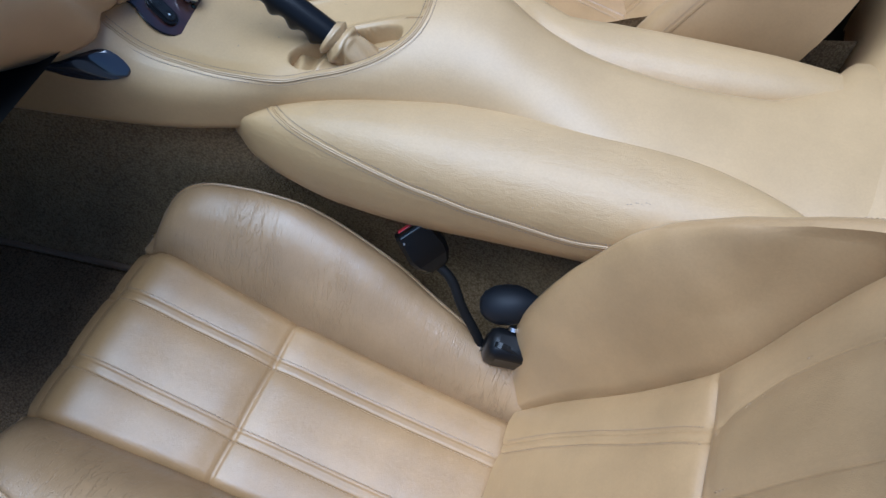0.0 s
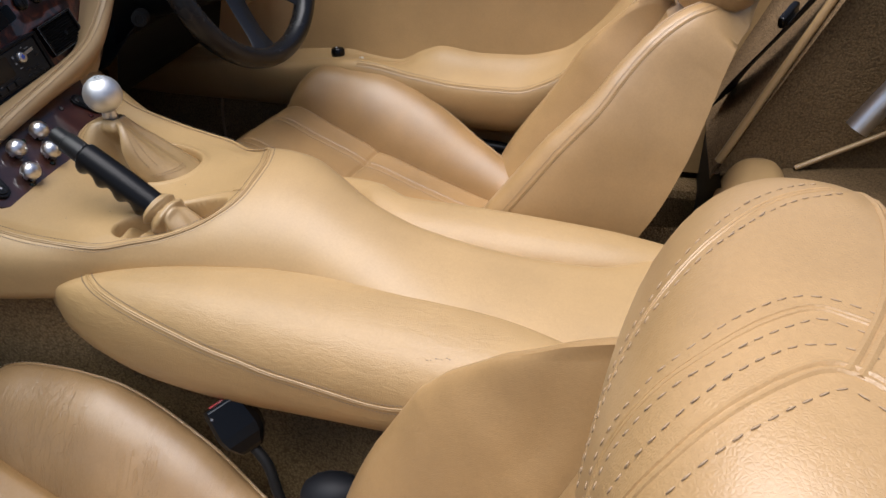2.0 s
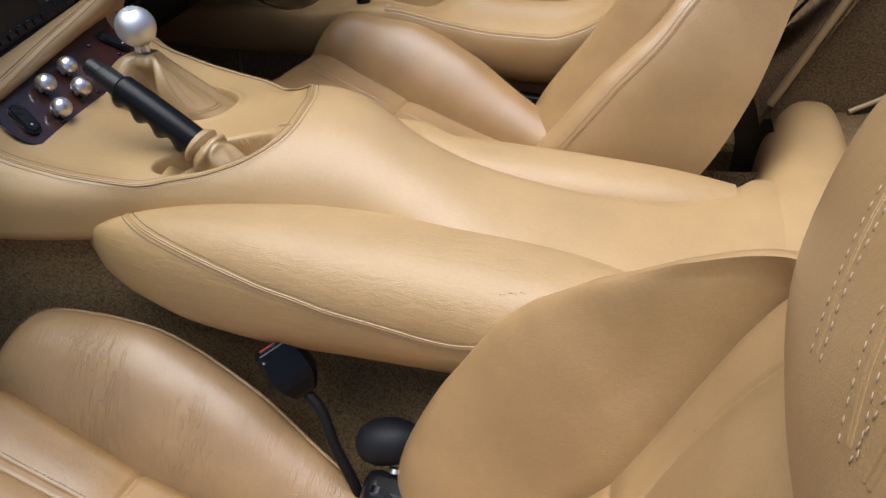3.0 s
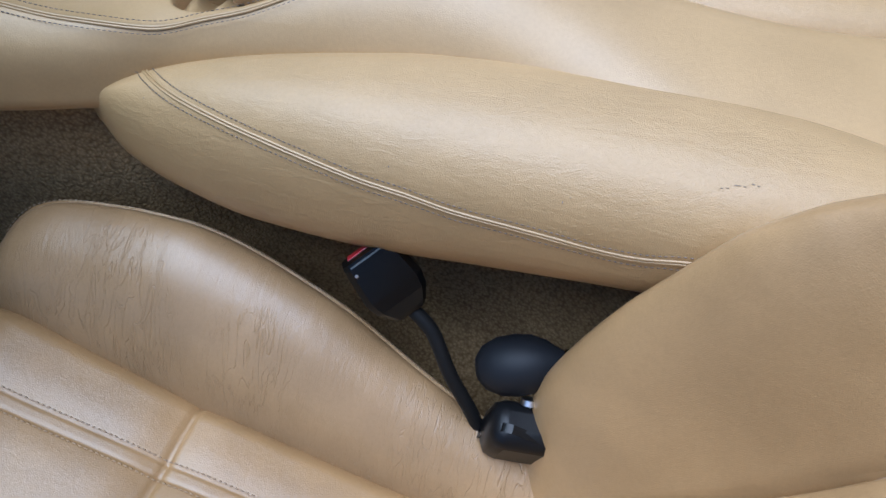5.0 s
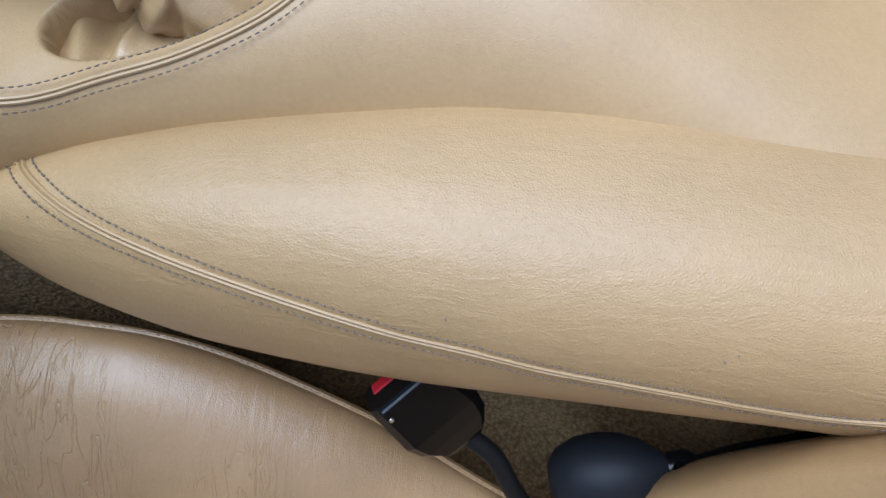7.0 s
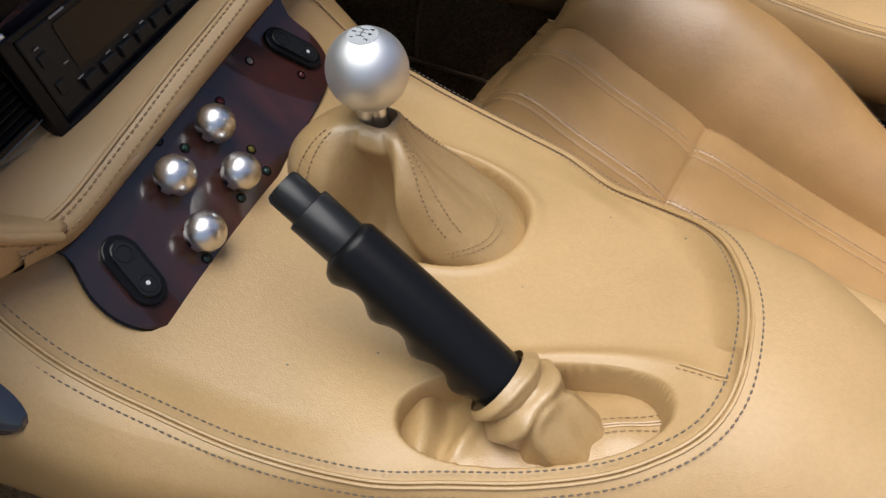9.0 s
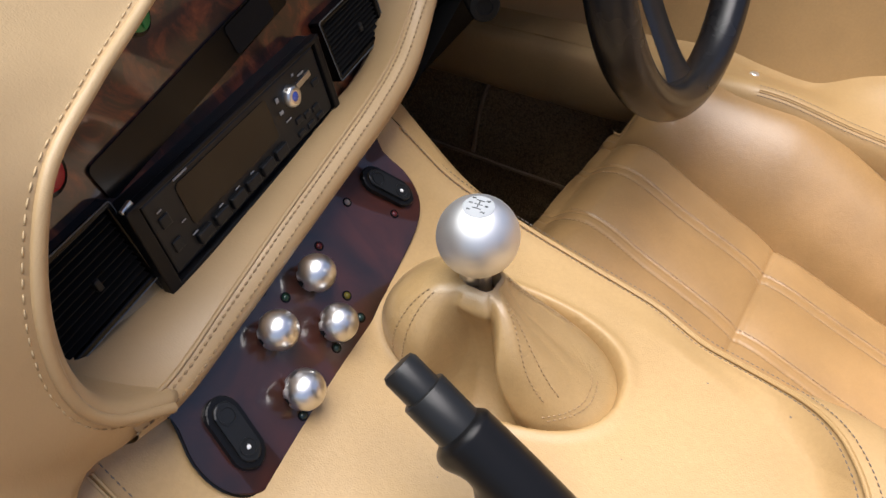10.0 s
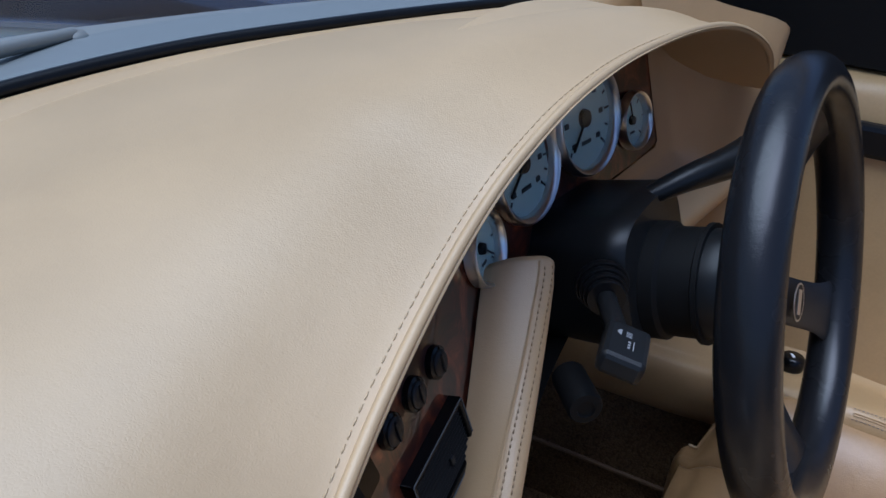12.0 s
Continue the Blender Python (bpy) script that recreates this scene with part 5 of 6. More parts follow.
for x, y in ((-0.3715, 0.001), (-0.368, -0.048), (-0.347, -0.0145), (-0.341, -0.065)):
    knob(x, y)
lens_cols = [(0.07, 0.006, 0.008), (0.006, 0.03, 0.016), (0.10, 0.085, 0.01), (0.014, 0.035, 0.03), (0.014, 0.035, 0.03), (0.06, 0.01, 0.01), (0.016, 0.032, 0.03), (0.16, 0.14, 0.13), (0.07, 0.010, 0.012), (0.012, 0.012, 0.015)]
for (x, y), col in zip(((-0.378, 0.026), (-0.374, -0.021), (-0.350, 0.013), (-0.337, 0.008), (-0.338, -0.022), (-0.386, -0.069), (-0.332, -0.072), (-0.382, 0.071), (-0.357, 0.096), (-0.385, -0.03)), lens_cols):
    u, v = on_panel(x, y)
    tl = thing("indicator_lamp", "tiny round indicator lens on the veneer panel", "indicator lamp", "panel indicator lamps")
    part("lens", lathe([(0, 0), (0.0026, 0), (0.0024, 0.0012), (0.001, 0.002), (0, 0.002)], 16, PN @ pose(u, v, 0.0025)), mat("lens_tint", col, 0.15), tl)
    part("collar", lathe([(0.0026, 0), (0.0036, 0), (0.0034, 0.0008), (0.0026, 0.0008)], 16, PN @ pose(u, v, 0.0025), True), m_blackgloss, tl)

# ---- gear lever ----
gear = thing("gear_lever", "brushed metal ball gear lever in a soft tan leather boot", "gear lever")
KN = Vector((-0.268, 0.032, 0.575))
part("shaft", tube([Vector((-0.250, 0.034, 0.46)), KN], 0.0065, n=16), m_alu, gear)
m_ball = mat("satin_aluminium", (0.74, 0.75, 0.75), 0.50, metal=1.0)
ball = part("ball", lathe([(0.025 * math.sin(math.pi * i / 28), -0.025 * math.cos(math.pi * i / 28)) for i in range(1, 28)], 48, Matrix.Translation(KN)), m_ball, gear, "brushed metal ball knob")
part("neck", lathe([(0, 0), (0.0085, 0), (0.0085, 0.012), (0, 0.012)], 24, Matrix.Translation(KN - Vector((0, 0, 0.034)))), m_alu, gear)
TM = Matrix.Translation(KN) @ pose(0, 0, 0, 4, -3, 0)
part("gate_plate", lathe([(0.0090, 0.0230), (0.0092, 0.0236), (0.0070, 0.0245), (0.0035, 0.0252), (0.0, 0.0254)], 32, TM), mat("white_plate", (0.36, 0.38, 0.39), 0.8, spec=0.15), ball, "white gear pattern plate")


def text_mesh(txt, size, m, depth=0.0002):
    cu = bpy.data.curves.new("txt", "FONT")
    cu.body, cu.size, cu.align_x, cu.align_y, cu.extrude = txt, size, "CENTER", "CENTER", depth
    ob = bpy.data.objects.new("txt", cu)
    me = bpy.data.meshes.new_from_object(ob)
    bm = bmesh.new()
    bm.from_mesh(me)
    bpy.data.objects.remove(ob)
    bpy.data.meshes.remove(me)
    bpy.data.curves.remove(cu)
    bm.transform(m)
    return bm


GT = TM @ pose(0, 0, 0.0253, 0, 0, 90)
bits = [text_mesh(ch, 0.0034, GT @ pose(0.82 * x, 0.82 * y, -0.0006 if abs(x) > 0.003 else -0.0002)) for ch, x, y in (("1", -0.006, 0.0052), ("3", 0, 0.0058), ("5", 0.006, 0.0052), ("2", -0.006, -0.0052), ("4", 0, -0.0058), ("R", 0.006, -0.0052))]
bits += [box(0.0004, 0.005, 0.0004, m=GT @ pose(x, 0, -0.0001)) for x in (-0.0033, 0, 0.0033)] + [box(0.0070, 0.0005, 0.0004, m=GT @ pose(0, 0, 0.0001))]
part("gate_pattern", join(*bits), m_black, ball, "black gear numbers and gate lines")

# how the boot falls from the lever to the opening: 1 a straight fall, more a deep hollow, less a bulge
HANG = hermite([-180, -158, -142, -132, -124, -112, -90, -70, -54, -47, -41, -33, -22, -8, 20, 55, 95, 130, 180], [0.50, 0.45, 0.38, 0.50, 1.4, 3.2, 4.0, 4.0, 3.4, 1.3, 0.45, 0.46, 0.85, 1.5, 1.7, 1.2, 0.80, 0.55, 0.50])
SINK = hermite([-180, -130, -112, -90, -66, -46, -38, -30, -10, 25, 60, 100, 180], [0.0, 0.002, 0.016, 0.026, 0.026, 0.018, 0.004, 0.0, 0.004, 0.012, 0.008, 0.002, 0.0])
RISE = hermite([-180, -140, -112, -85, -56, -36, -10, 30, 90, 180], [0.95, 0.95, 1.1, 1.2, 1.1, 0.95, 0.90, 0.90, 0.95, 0.95])
rows = []
rnd = random.Random(8)
waves = [(rnd.randint(3, 9), rnd.uniform(2, 9), rnd.uniform(0, 6.3), rnd.uniform(0.3, 1)) for _ in range(6)]
for i in range(61):
    k = i / 60
    row = []
    cx, cy = -0.243 + (KN.x + 0.006 + 0.243) * k ** 0.8, 0.046 + (KN.y - 0.046) * k
    for j in range(160):
        a = 2 * math.pi * j / 160
        deg = (math.degrees(a) + 180) % 360 - 180
        mid = math.sin(math.pi * k) ** 0.8
        # the two ridges lean over the hollow between them
        lean_in = mid * (0.22 * math.exp(-((deg + 136) / 14) ** 2) - 0.42 * math.exp(-((deg + 38) / 13) ** 2))
        ca, sa = math.cos(a + lean_in), math.sin(a + lean_in)
        rb = 0.99 / (abs(ca / 0.082) ** 2.3 + abs(sa / 0.057) ** 2.3) ** (1 / 2.3)
        rc = 0.0140 + 0.0012 * math.cos(4 * (a - 0.7))
        # the hollow between the ridges fills out again just below the lever's neck
        fill = min(1.0, max(0.0, (k - 0.50) / 0.45))
        fill = fill * fill * (3 - 2 * fill) * math.exp(-((deg + 86) / 52) ** 6)
        r = rc + (rb - rc) * (1 - k) ** (HANG(deg) * (1 - fill) + 0.62 * fill)
        r *= 1 + 0.022 * mid * sum(w * math.sin(n * a + q * k + o) for n, q, o, w in waves) / 2
        # a slack fold across the lobe behind the right ridge
        r *= 1 - 0.10 * mid * math.exp(-((deg - 2 - 30 * k) / 10) ** 2) + 0.08 * mid * math.exp(-((deg - 26 - 30 * k) / 10) ** 2)
        r *= 1 + 0.16 * mid * math.exp(-(((deg + 360) % 360 - 195) / 48) ** 2)
        zb = 0.466 - SINK(deg)
        row.append(Vector((cx + r * ca, cy + r * sa, zb + (0.541 - zb) * k ** RISE(deg))))
    rows.append(row)
top_c = sum(rows[-1], Vector()) / 160
rows.append([top_c + (p - top_c) * 0.8 + Vector((0, 0, 0.0015)) for p in rows[-1]])
rows.append([top_c + (p - top_c) * 0.6 + Vector((0, 0, -0.010)) for p in rows[-2]])
boot = part("boot", loft(rows, closed=True), m_boot, gear, "soft wrinkled tan leather boot")
for deg, dj, lo in ((-27, -1, 16), (-27, 1, 16), (-144, -1, 14), (-144, 1, 14), (45, -1, 10), (45, 1, 10), (130, -1, 10), (130, 1, 10)):
    jj = (int(round(deg / 360 * 160)) + dj) % 160
    lay = []
    for i in range(lo, 58):
        p = rows[i][jj]
        tu, tv = rows[i + 1][jj] - rows[i - 1][jj], rows[i][(jj + 1) % 160] - rows[i][jj - 1]
        n0 = tv.cross(tu).normalized()
        lay.append((p + n0 * 0.0005, n0))
    part("stitching", stitches(lay, pitch=0.0036, length=0.0022, r=0.00055), m_thread_tan, boot)
for i in (6, 8):
    lay = []
    for j in range(-15, 2):
        jj = j % 160
        tu, tv = rows[i + 1][jj] - rows[i - 1][jj], rows[i][(jj + 1) % 160] - rows[i][jj - 1]
        n0 = tv.cross(tu).normalized()
        lay.append((rows[i][jj] + n0 * 0.0005, n0))
    part("stitching", stitches(lay, pitch=0.0036, length=0.0022, r=0.00055), m_thread_tan, boot)

# ---- handbrake ----
hb = thing("handbrake", "black ribbed handbrake lever with a crumpled tan leather gaiter", "handbrake")
A, B = Vector((-0.128, -0.087, 0.480)), Vector((-0.2705, -0.0675, 0.5655))
ax = (B - A).normalized()
side_v = ax.cross(Vector((0, 0, 1))).normalized()
up_v = side_v.cross(ax)
HM = Matrix((side_v, up_v, ax)).transposed().to_4x4()
HM.translation = A
L = (B - A).length
rows = []
for i in range(73):
    k = i / 72
    s = k * L * 0.735
    r = 0.0178 + 0.0012 * math.sin(k * 3)
    r *= min(1, 0.80 + 0.2 * min(1, k / 0.03)) * (1 if k < 0.97 else 1 - 6 * (k - 0.97))
    row = []
    for j in range(32):
        a = 2 * math.pi * j / 32
        under = max(0, -math.sin(a)) ** 1.2
        rr = r + under * (0.0052 * math.cos(2 * math.pi * (k * 4.2 + 0.1)) + 0.001)
        row.append(HM @ Vector((rr * 0.92 * math.cos(a), rr * math.sin(a), s)))
    rows.append(row)
part("grip", loft(rows, closed=True, caps=True), m_rubber, hb, "black rubber finger grip")
part("sleeve", lathe([(0, L * 0.70), (0.0135, L * 0.70), (0.0135, L * 0.885), (0.0128, L * 0.89), (0, L * 0.89)], 28, HM), m_black, hb)
part("release_button", lathe([(0, L * 0.86), (0.0108, L * 0.86), (0.0108, L * 0.985), (0.0095, L * 1.0), (0, L * 1.002)], 28, HM), m_black, hb, "black push button")
rows = []
for i in range(57):
    k = i / 56
    c = A + ax * (0.013 - 0.055 * k) + Vector((0.016 * k * k, 0.004 * k, -0.028 * k ** 2.2))
    ring = []
    for j in range(80):
        a = 2 * math.pi * j / 80
        gather = 0.0032 * math.exp(-((k - 0.10 - 0.03 * math.sin(a + 1)) / 0.05) ** 2) + 0.0045 * math.exp(-((k - 0.30 - 0.06 * math.sin(a - 0.6)) / 0.07) ** 2)
        gather -= 0.0030 * math.exp(-((k - 0.19 - 0.05 * math.sin(a)) / 0.03) ** 2) + 0.0028 * math.exp(-((k - 0.44 - 0.08 * math.sin(2 * a + 0.8)) / 0.035) ** 2)
        pleat = k * (0.0026 * math.sin(5 * a + 3 * k) + 0.0018 * math.sin(9 * a - 7 * k + 1)) 
        r = 0.0202 + 0.005 * k ** 0.8 + 0.95 * gather + 0.6 * pleat
        ring.append(c + HM.to_3x3() @ Vector((r * 1.05 * math.cos(a), r * (0.95 + 0.1 * k) * math.sin(a), 0)))
    rows.append(ring)
part("gaiter_ruff", loft(rows, closed=True), m_boot, hb, "gathered tan leather gaiter")
rows = []
for x in np.linspace(-0.212, -0.028, 80):
    row = []
    for v in np.linspace(-1, 1, 48):
        c0 = -0.0905 + (x + 0.117) * math.tan(radians(20))
        y = c0 + v * 0.044
        k = min(1.0, max(0.0, (-0.100 - x) / 0.05))
        z = 0.4525 + 0.006 * math.exp(-((v + 0.25) / 0.5) ** 2) + (x + 0.117) * (0.24 if x > -0.117 else 0.10) - 0.016 * max(0.0, v - 0.25) ** 2
        # crumpled folds in front of the lever, a tidy seamed panel behind it
        z += k * (0.0075 * math.exp(-((x + 0.172 + 0.012 * v) / 0.007) ** 2) - 0.006 * math.exp(-((x + 0.158 + 0.008 * v) / 0.006) ** 2) + 0.005 * math.exp(-((x + 0.145 - 0.014 * v) / 0.006) ** 2))
        z += 0.0012 * math.sin(x * 150 + v * 4) * math.sin(v * 5 + x * 60)
        row.append((x, y, z))
    rows.append(row)
gt = part("gaiter_floor", loft(rows), m_boot, hb, "tan leather gaiter in the opening")
ln = [rows[i][22] for i in range(40, 76)]
lay = drop(ln, tree_of(gt), (0, 0, -1), 0.0008)
part("seam", welt(lay, 0.002, 0.0008), m_boot, hb)
part("stitching", stitches(lay, side=0.005, r=0.0005), m_thread_tan, hb)
part("stitching", stitches(lay, side=-0.005, r=0.0005), m_thread_tan, hb)

# ---- steering wheel and column ----
WC = Vector((-0.238, 0.400, 0.660))
th, ps = radians(18.5), radians(-10)
wn_ = Vector((math.cos(th) * math.cos(ps), math.cos(th) * math.sin(ps), math.sin(th)))
wu = Vector((0, 0, 1)).cross(wn_).normalized()
wv = wn_.cross(wu)
WM = Matrix((wu, wv, wn_)).transposed().to_4x4()
WM.translation = WC
m_rim = leather("black_rim_leather", (0.010, 0.010, 0.011), rough=0.24, grain=0.16, worn=0.2, sheen=0.1)
bsdf(m_rim).inputs["Specular IOR Level"].default_value = 0.3
wheel = thing("steering_wheel", "black leather three-spoke steering wheel with dished satin black spokes", "steering wheel")
rows = []
for i in range(96):
    a = 2 * math.pi * i / 96
    fat = 1 + 0.10 * math.exp(-((math.sin((a - radians(-35)) / 2) / 0.12) ** 2)) + 0.10 * math.exp(-((math.sin((a - radians(205)) / 2) / 0.12) ** 2))
    rows.append([WM @ Vector(((0.160 + 0.0175 * fat * math.cos(b)) * math.cos(a), (0.160 + 0.0175 * fat * math.cos(b)) * math.sin(a), 0.0195 * math.sin(b))) for b in [2 * math.pi * j / 20 for j in range(20)]])
bm = bmesh.new()
vs = [[bm.verts.new(q) for q in r] for r in rows]
for i in range(96):
    for j in range(20):
        bm.faces.new((vs[i][j], vs[(i + 1) % 96][j], vs[(i + 1) % 96][(j + 1) % 20], vs[i][(j + 1) % 20]))
bmesh.ops.recalc_face_normals(bm, faces=bm.faces)
rim = part("rim", smooth(bm), m_rim, wheel, "black leather rim")
lay = [(WM @ Vector((0.1437 * math.cos(a), 0.1437 * math.sin(a), 0.001)), -(WM.to_3x3() @ Vector((math.cos(a), math.sin(a), 0)))) for a in np.linspace(radians(-85), radians(-45), 60)]
part("rim_stitching", stitches(lay, pitch=0.0035, length=0.0022, r=0.0006), m_thread_tan, rim)
m_satin = mat("satin_black_metal", (0.012, 0.012, 0.013), 0.35, metal=0.2)
for ang in (-35, 48, 260):
    R = WM @ pose(0, 0, 0, 0, 0, ang)
    rows = []
    for i in range(17):
        k = i / 16
        r = 0.030 + 0.117 * k
        w = 0.024 - 0.003 * math.sin(math.pi * k) + 0.006 * max(0, k - 0.8) / 0.2
        z = -0.040 + 0.040 * k ** 1.4
        rows.append([R @ Vector((r, s * w, z + dz)) for s, dz in ((-1, 0.0), (-0.85, 0.0022), (0.85, 0.0022), (1, 0.0), (0.85, -0.0022), (-0.85, -0.0022))])
    sp = part("spoke", loft(rows, closed=True, caps=True), m_satin, wheel, "satin black metal spoke")
    if ang == -35:
        part("badge", slab([(0.017 * math.cos(t), 0.008 * math.sin(t)) for t in np.linspace(0, 2 * math.pi, 28, endpoint=False)], 0.0008, m=R @ pose(0.086, 0, -0.0205, 0, -17, 0) @ pose(0, 0, 0.0022, 0, 0, 90)), m_silver, sp, "oval silver outline badge")
        part("badge_field", join(slab([(0.0155 * math.cos(t), 0.0068 * math.sin(t)) for t in np.linspace(0, 2 * math.pi, 28, endpoint=False)], 0.001, m=R @ pose(0.086, 0, -0.0205, 0, -17, 0) @ pose(0, 0, 0.0022, 0, 0, 90))), m_black, sp)
        part("badge_bar", box(0.022, 0.005, 0.0012, m=R @ pose(0.086, 0, -0.0205, 0, -17, 0) @ pose(0, 0, 0.0030, 0, 0, 90)), m_silver, sp)
part("hub", lathe([(0, -0.075), (0.045, -0.075), (0.047, -0.045), (0.042, -0.038), (0.030, -0.036), (0, -0.036)], 36, WM), m_black, wheel)
part("horn_push", lathe([(0, -0.037), (0.026, -0.037), (0.025, -0.026), (0.018, -0.022), (0, -0.021)], 32, WM), m_blackgloss, wheel)
part("horn_bar", box(0.030, 0.010, 0.001, 0.0004, m=WM @ pose(0, 0, -0.0205)), m_silver, wheel)

col = thing("steering_column", "black plastic steering column shroud with control stalks", "steering column")
part("gaiter_tube", lathe([(0, -0.135), (0.050, -0.135), (0.050, -0.10), (0.046, -0.097), (0.046, -0.072), (0.05, -0.070), (0.05, -0.066), (0, -0.066)], 36, WM), m_blackmatt, col)
rows = []
for i in range(15):
    k = i / 14
    z = -0.112 - 0.15 * k
    w, h = 0.071 - 0.008 * k, 0.062 - 0.004 * k
    if i == 0:
        w, h = w * 0.9, h * 0.9
    rows.append([WM @ Vector((w * math.copysign(abs(math.cos(a)) ** 0.55, math.cos(a)), h * math.copysign(abs(math.sin(a)) ** 0.55, math.sin(a)) + 0.014 + 0.004 * k, z)) for a in [2 * math.pi * j / 40 for j in range(40)]])
part("shroud", loft(rows, closed=True, caps=True), m_black, col)
SB = Vector((-0.378, 0.334, 0.660))
ST = Vector((-0.349, 0.262, 0.668))
sd = (ST - SB).normalized()
for i in range(4):
    c = SB + sd * (0.006 * i)
    part("bellows", lathe([(0, -0.003), (0.020 - 0.002 * i, -0.003), (0.021 - 0.002 * i, 0), (0.020 - 0.002 * i, 0.003), (0, 0.003)], 20, Matrix.Translation(c) @ sd.to_track_quat("Z", "Y").to_matrix().to_4x4()), m_rubber, col)
stm = Matrix.Translation(ST) @ pose(0, 0, 0, -4, 10, 4)
stalk = part("light_stalk", join(tube([SB + sd * 0.012, SB.lerp(ST, 0.6), ST], 0.0075, n=12), box(0.030, 0.042, 0.017, 0.004, m=stm @ pose(0.002, -0.006, 0))), m_black, col, "black light control stalk")
part("stalk_symbols", join(slab([(0.0028 * math.cos(t), 0.0028 * math.sin(t)) for t in np.linspace(0, math.pi, 12)], 0.0004, m=stm @ pose(-0.003, 0.001, 0.0085, 0, 0, 90)), *[box(0.004, 0.0006, 0.0004, m=stm @ pose(0.002, -0.0015 + 0.0016 * i, 0.0087)) for i in range(4)],
     box(0.0006, 0.010, 0.0004, m=stm @ pose(0.006, -0.010, 0.0087)), *[box(0.0016, 0.0016, 0.0004, m=stm @ pose(0.003, -0.013 + 0.003 * i, 0.0087)) for i in range(3)],
     box(0.0004, 0.006, 0.001, m=stm @ pose(0.0171, -0.014, 0.001)), box(0.0004, 0.003, 0.004, m=stm @ pose(0.0171, -0.006, 0.002))), m_print, stalk, "small white light symbols")
LOCK = Vector((-0.364, 0.274, 0.594))
ld = Vector((0.45, -0.75, 0.15)).normalized()
part("ignition_lock", lathe([(0, -0.04), (0.0135, -0.04), (0.0135, 0.0), (0.012, 0.003), (0.007, 0.0035), (0.0065, 0.0015), (0, 0.0015)], 28, Matrix.Translation(LOCK) @ ld.to_track_quat("Z", "Y").to_matrix().to_4x4()), m_blackmatt, col, "black ignition lock barrel")
part("wiper_stalk", tube(spline([(-0.375, 0.438, 0.682), (-0.345, 0.464, 0.698), (-0.315, 0.50, 0.706), (-0.29, 0.545, 0.712)], 6), 0.0105, n=12, taper=lambda k: 0.75 + 0.9 * k), m_black, col, "black wiper stalk")

# ---- belt buckle, lumbar pump and seat mechanism beside the passenger seat ----
buckle = thing("belt_buckle", "black seat belt buckle with a red release button beside the tunnel", "belt buckle")
P0, P1 = Vector((0.039, -0.251, 0.276)), Vector((-0.001, -0.234, 0.326))
bz = (P1 - P0).normalized()
bn = Vector((0.35, -0.75, 0.55))
bn = (bn - bz * bn.dot(bz)).normalized()
BM = Matrix((bz.cross(bn) * -1, bn, bz)).transposed().to_4x4()
BM.translation = P0
rows = []
for s, w, d in ((0.0, 0.013, 0.009), (0.004, 0.017, 0.011), (0.016, 0.025, 0.013), (0.028, 0.028, 0.0135), (0.062, 0.0245, 0.0125), (0.067, 0.0235, 0.0115)):
    rows.append([BM @ Vector((x * w, y * d, s)) for x, y in ((-1, -0.7), (-0.8, -1), (0.8, -1), (1, -0.7), (1, 0.7), (0.8, 1), (-0.8, 1), (-1, 0.7))])
bm = loft(rows, closed=True, caps=True)
smooth(bm, False)
part("body", bm, m_blackgloss, buckle)
part("release_button", box(0.036, 0.009, 0.004, 0.0012, m=BM @ pose(0, -0.006, 0.0660)), m_red, buckle, "red release button")
part("latch_edge", box(0.036, 0.0012, 0.0014, m=BM @ pose(0, 0.0120, 0.0640)), m_edge, buckle)
part("rivet", lathe([(0, 0), (0.0016, 0), (0.0012, 0.0008), (0, 0.001)], 12, BM @ pose(0.018, 0.0128, 0.056, -90, 0, 0)), m_silver, buckle)
part("stalk", tube(spline([P0 + bz * 0.004, P0 - bz * 0.02 + Vector((0.008, -0.004, 0)), (0.078, -0.278, 0.225), (0.105, -0.292, 0.17), (0.115, -0.295, 0.10)], 6), 0.0065, n=8), m_blackmatt, buckle, "black buckle stalk")
m_bulb = mat("matt_slate_rubber", (0.009, 0.010, 0.0125), 0.55, spec=0.25)
pump = thing("lumbar_pump", "black rubber squeeze bulb with hose beside the seat", "hand pump")
C0 = Vector((0.138, -0.258, 0.228))
da = Vector((0.93, 0.12, 0.25)).normalized()
part("bulb", lathe([(0.0015, -0.042), (0.012, -0.041), (0.021, -0.034), (0.0275, -0.020), (0.029, -0.004), (0.027, 0.012), (0.021, 0.026), (0.013, 0.036), (0.009, 0.042)], 36, Matrix.Translation(C0) @ da.to_track_quat("Z", "Y").to_matrix().to_4x4() @ Matrix.Scale(0.95, 4)), m_bulb, pump)
VM = Matrix.Translation(C0 + da * 0.048) @ da.to_track_quat("Z", "Y").to_matrix().to_4x4()
part("valve", join(lathe([(0, -0.008), (0.010, -0.008), (0.011, 0.004), (0.007, 0.010), (0, 0.010)], 20, VM), lathe([(0, 0), (0.006, 0), (0.0065, 0.012), (0.004, 0.018), (0, 0.018)], 16, VM @ pose(0, 0, 0, -90, 0, 30))), m_blackgloss, pump)
part("hose", tube(spline([C0 + da * 0.055, C0 + da * 0.09 + Vector((0, 0.004, 0.012)), C0 + da * 0.14 + Vector((0, 0, 0.03)), C0 + da * 0.19 + Vector((0, -0.03, 0.03))], 6), 0.0055, n=10), m_blackgloss, pump)
mech = thing("seat_mechanism", "black seat hinge plate and runner beside the passenger seat", "seat hinge")
part("hinge_plate", box(0.13, 0.012, 0.12, 0.01, m=pose(0.165, -0.300, 0.135, 12, 25, 0)), m_blackgloss, mech)
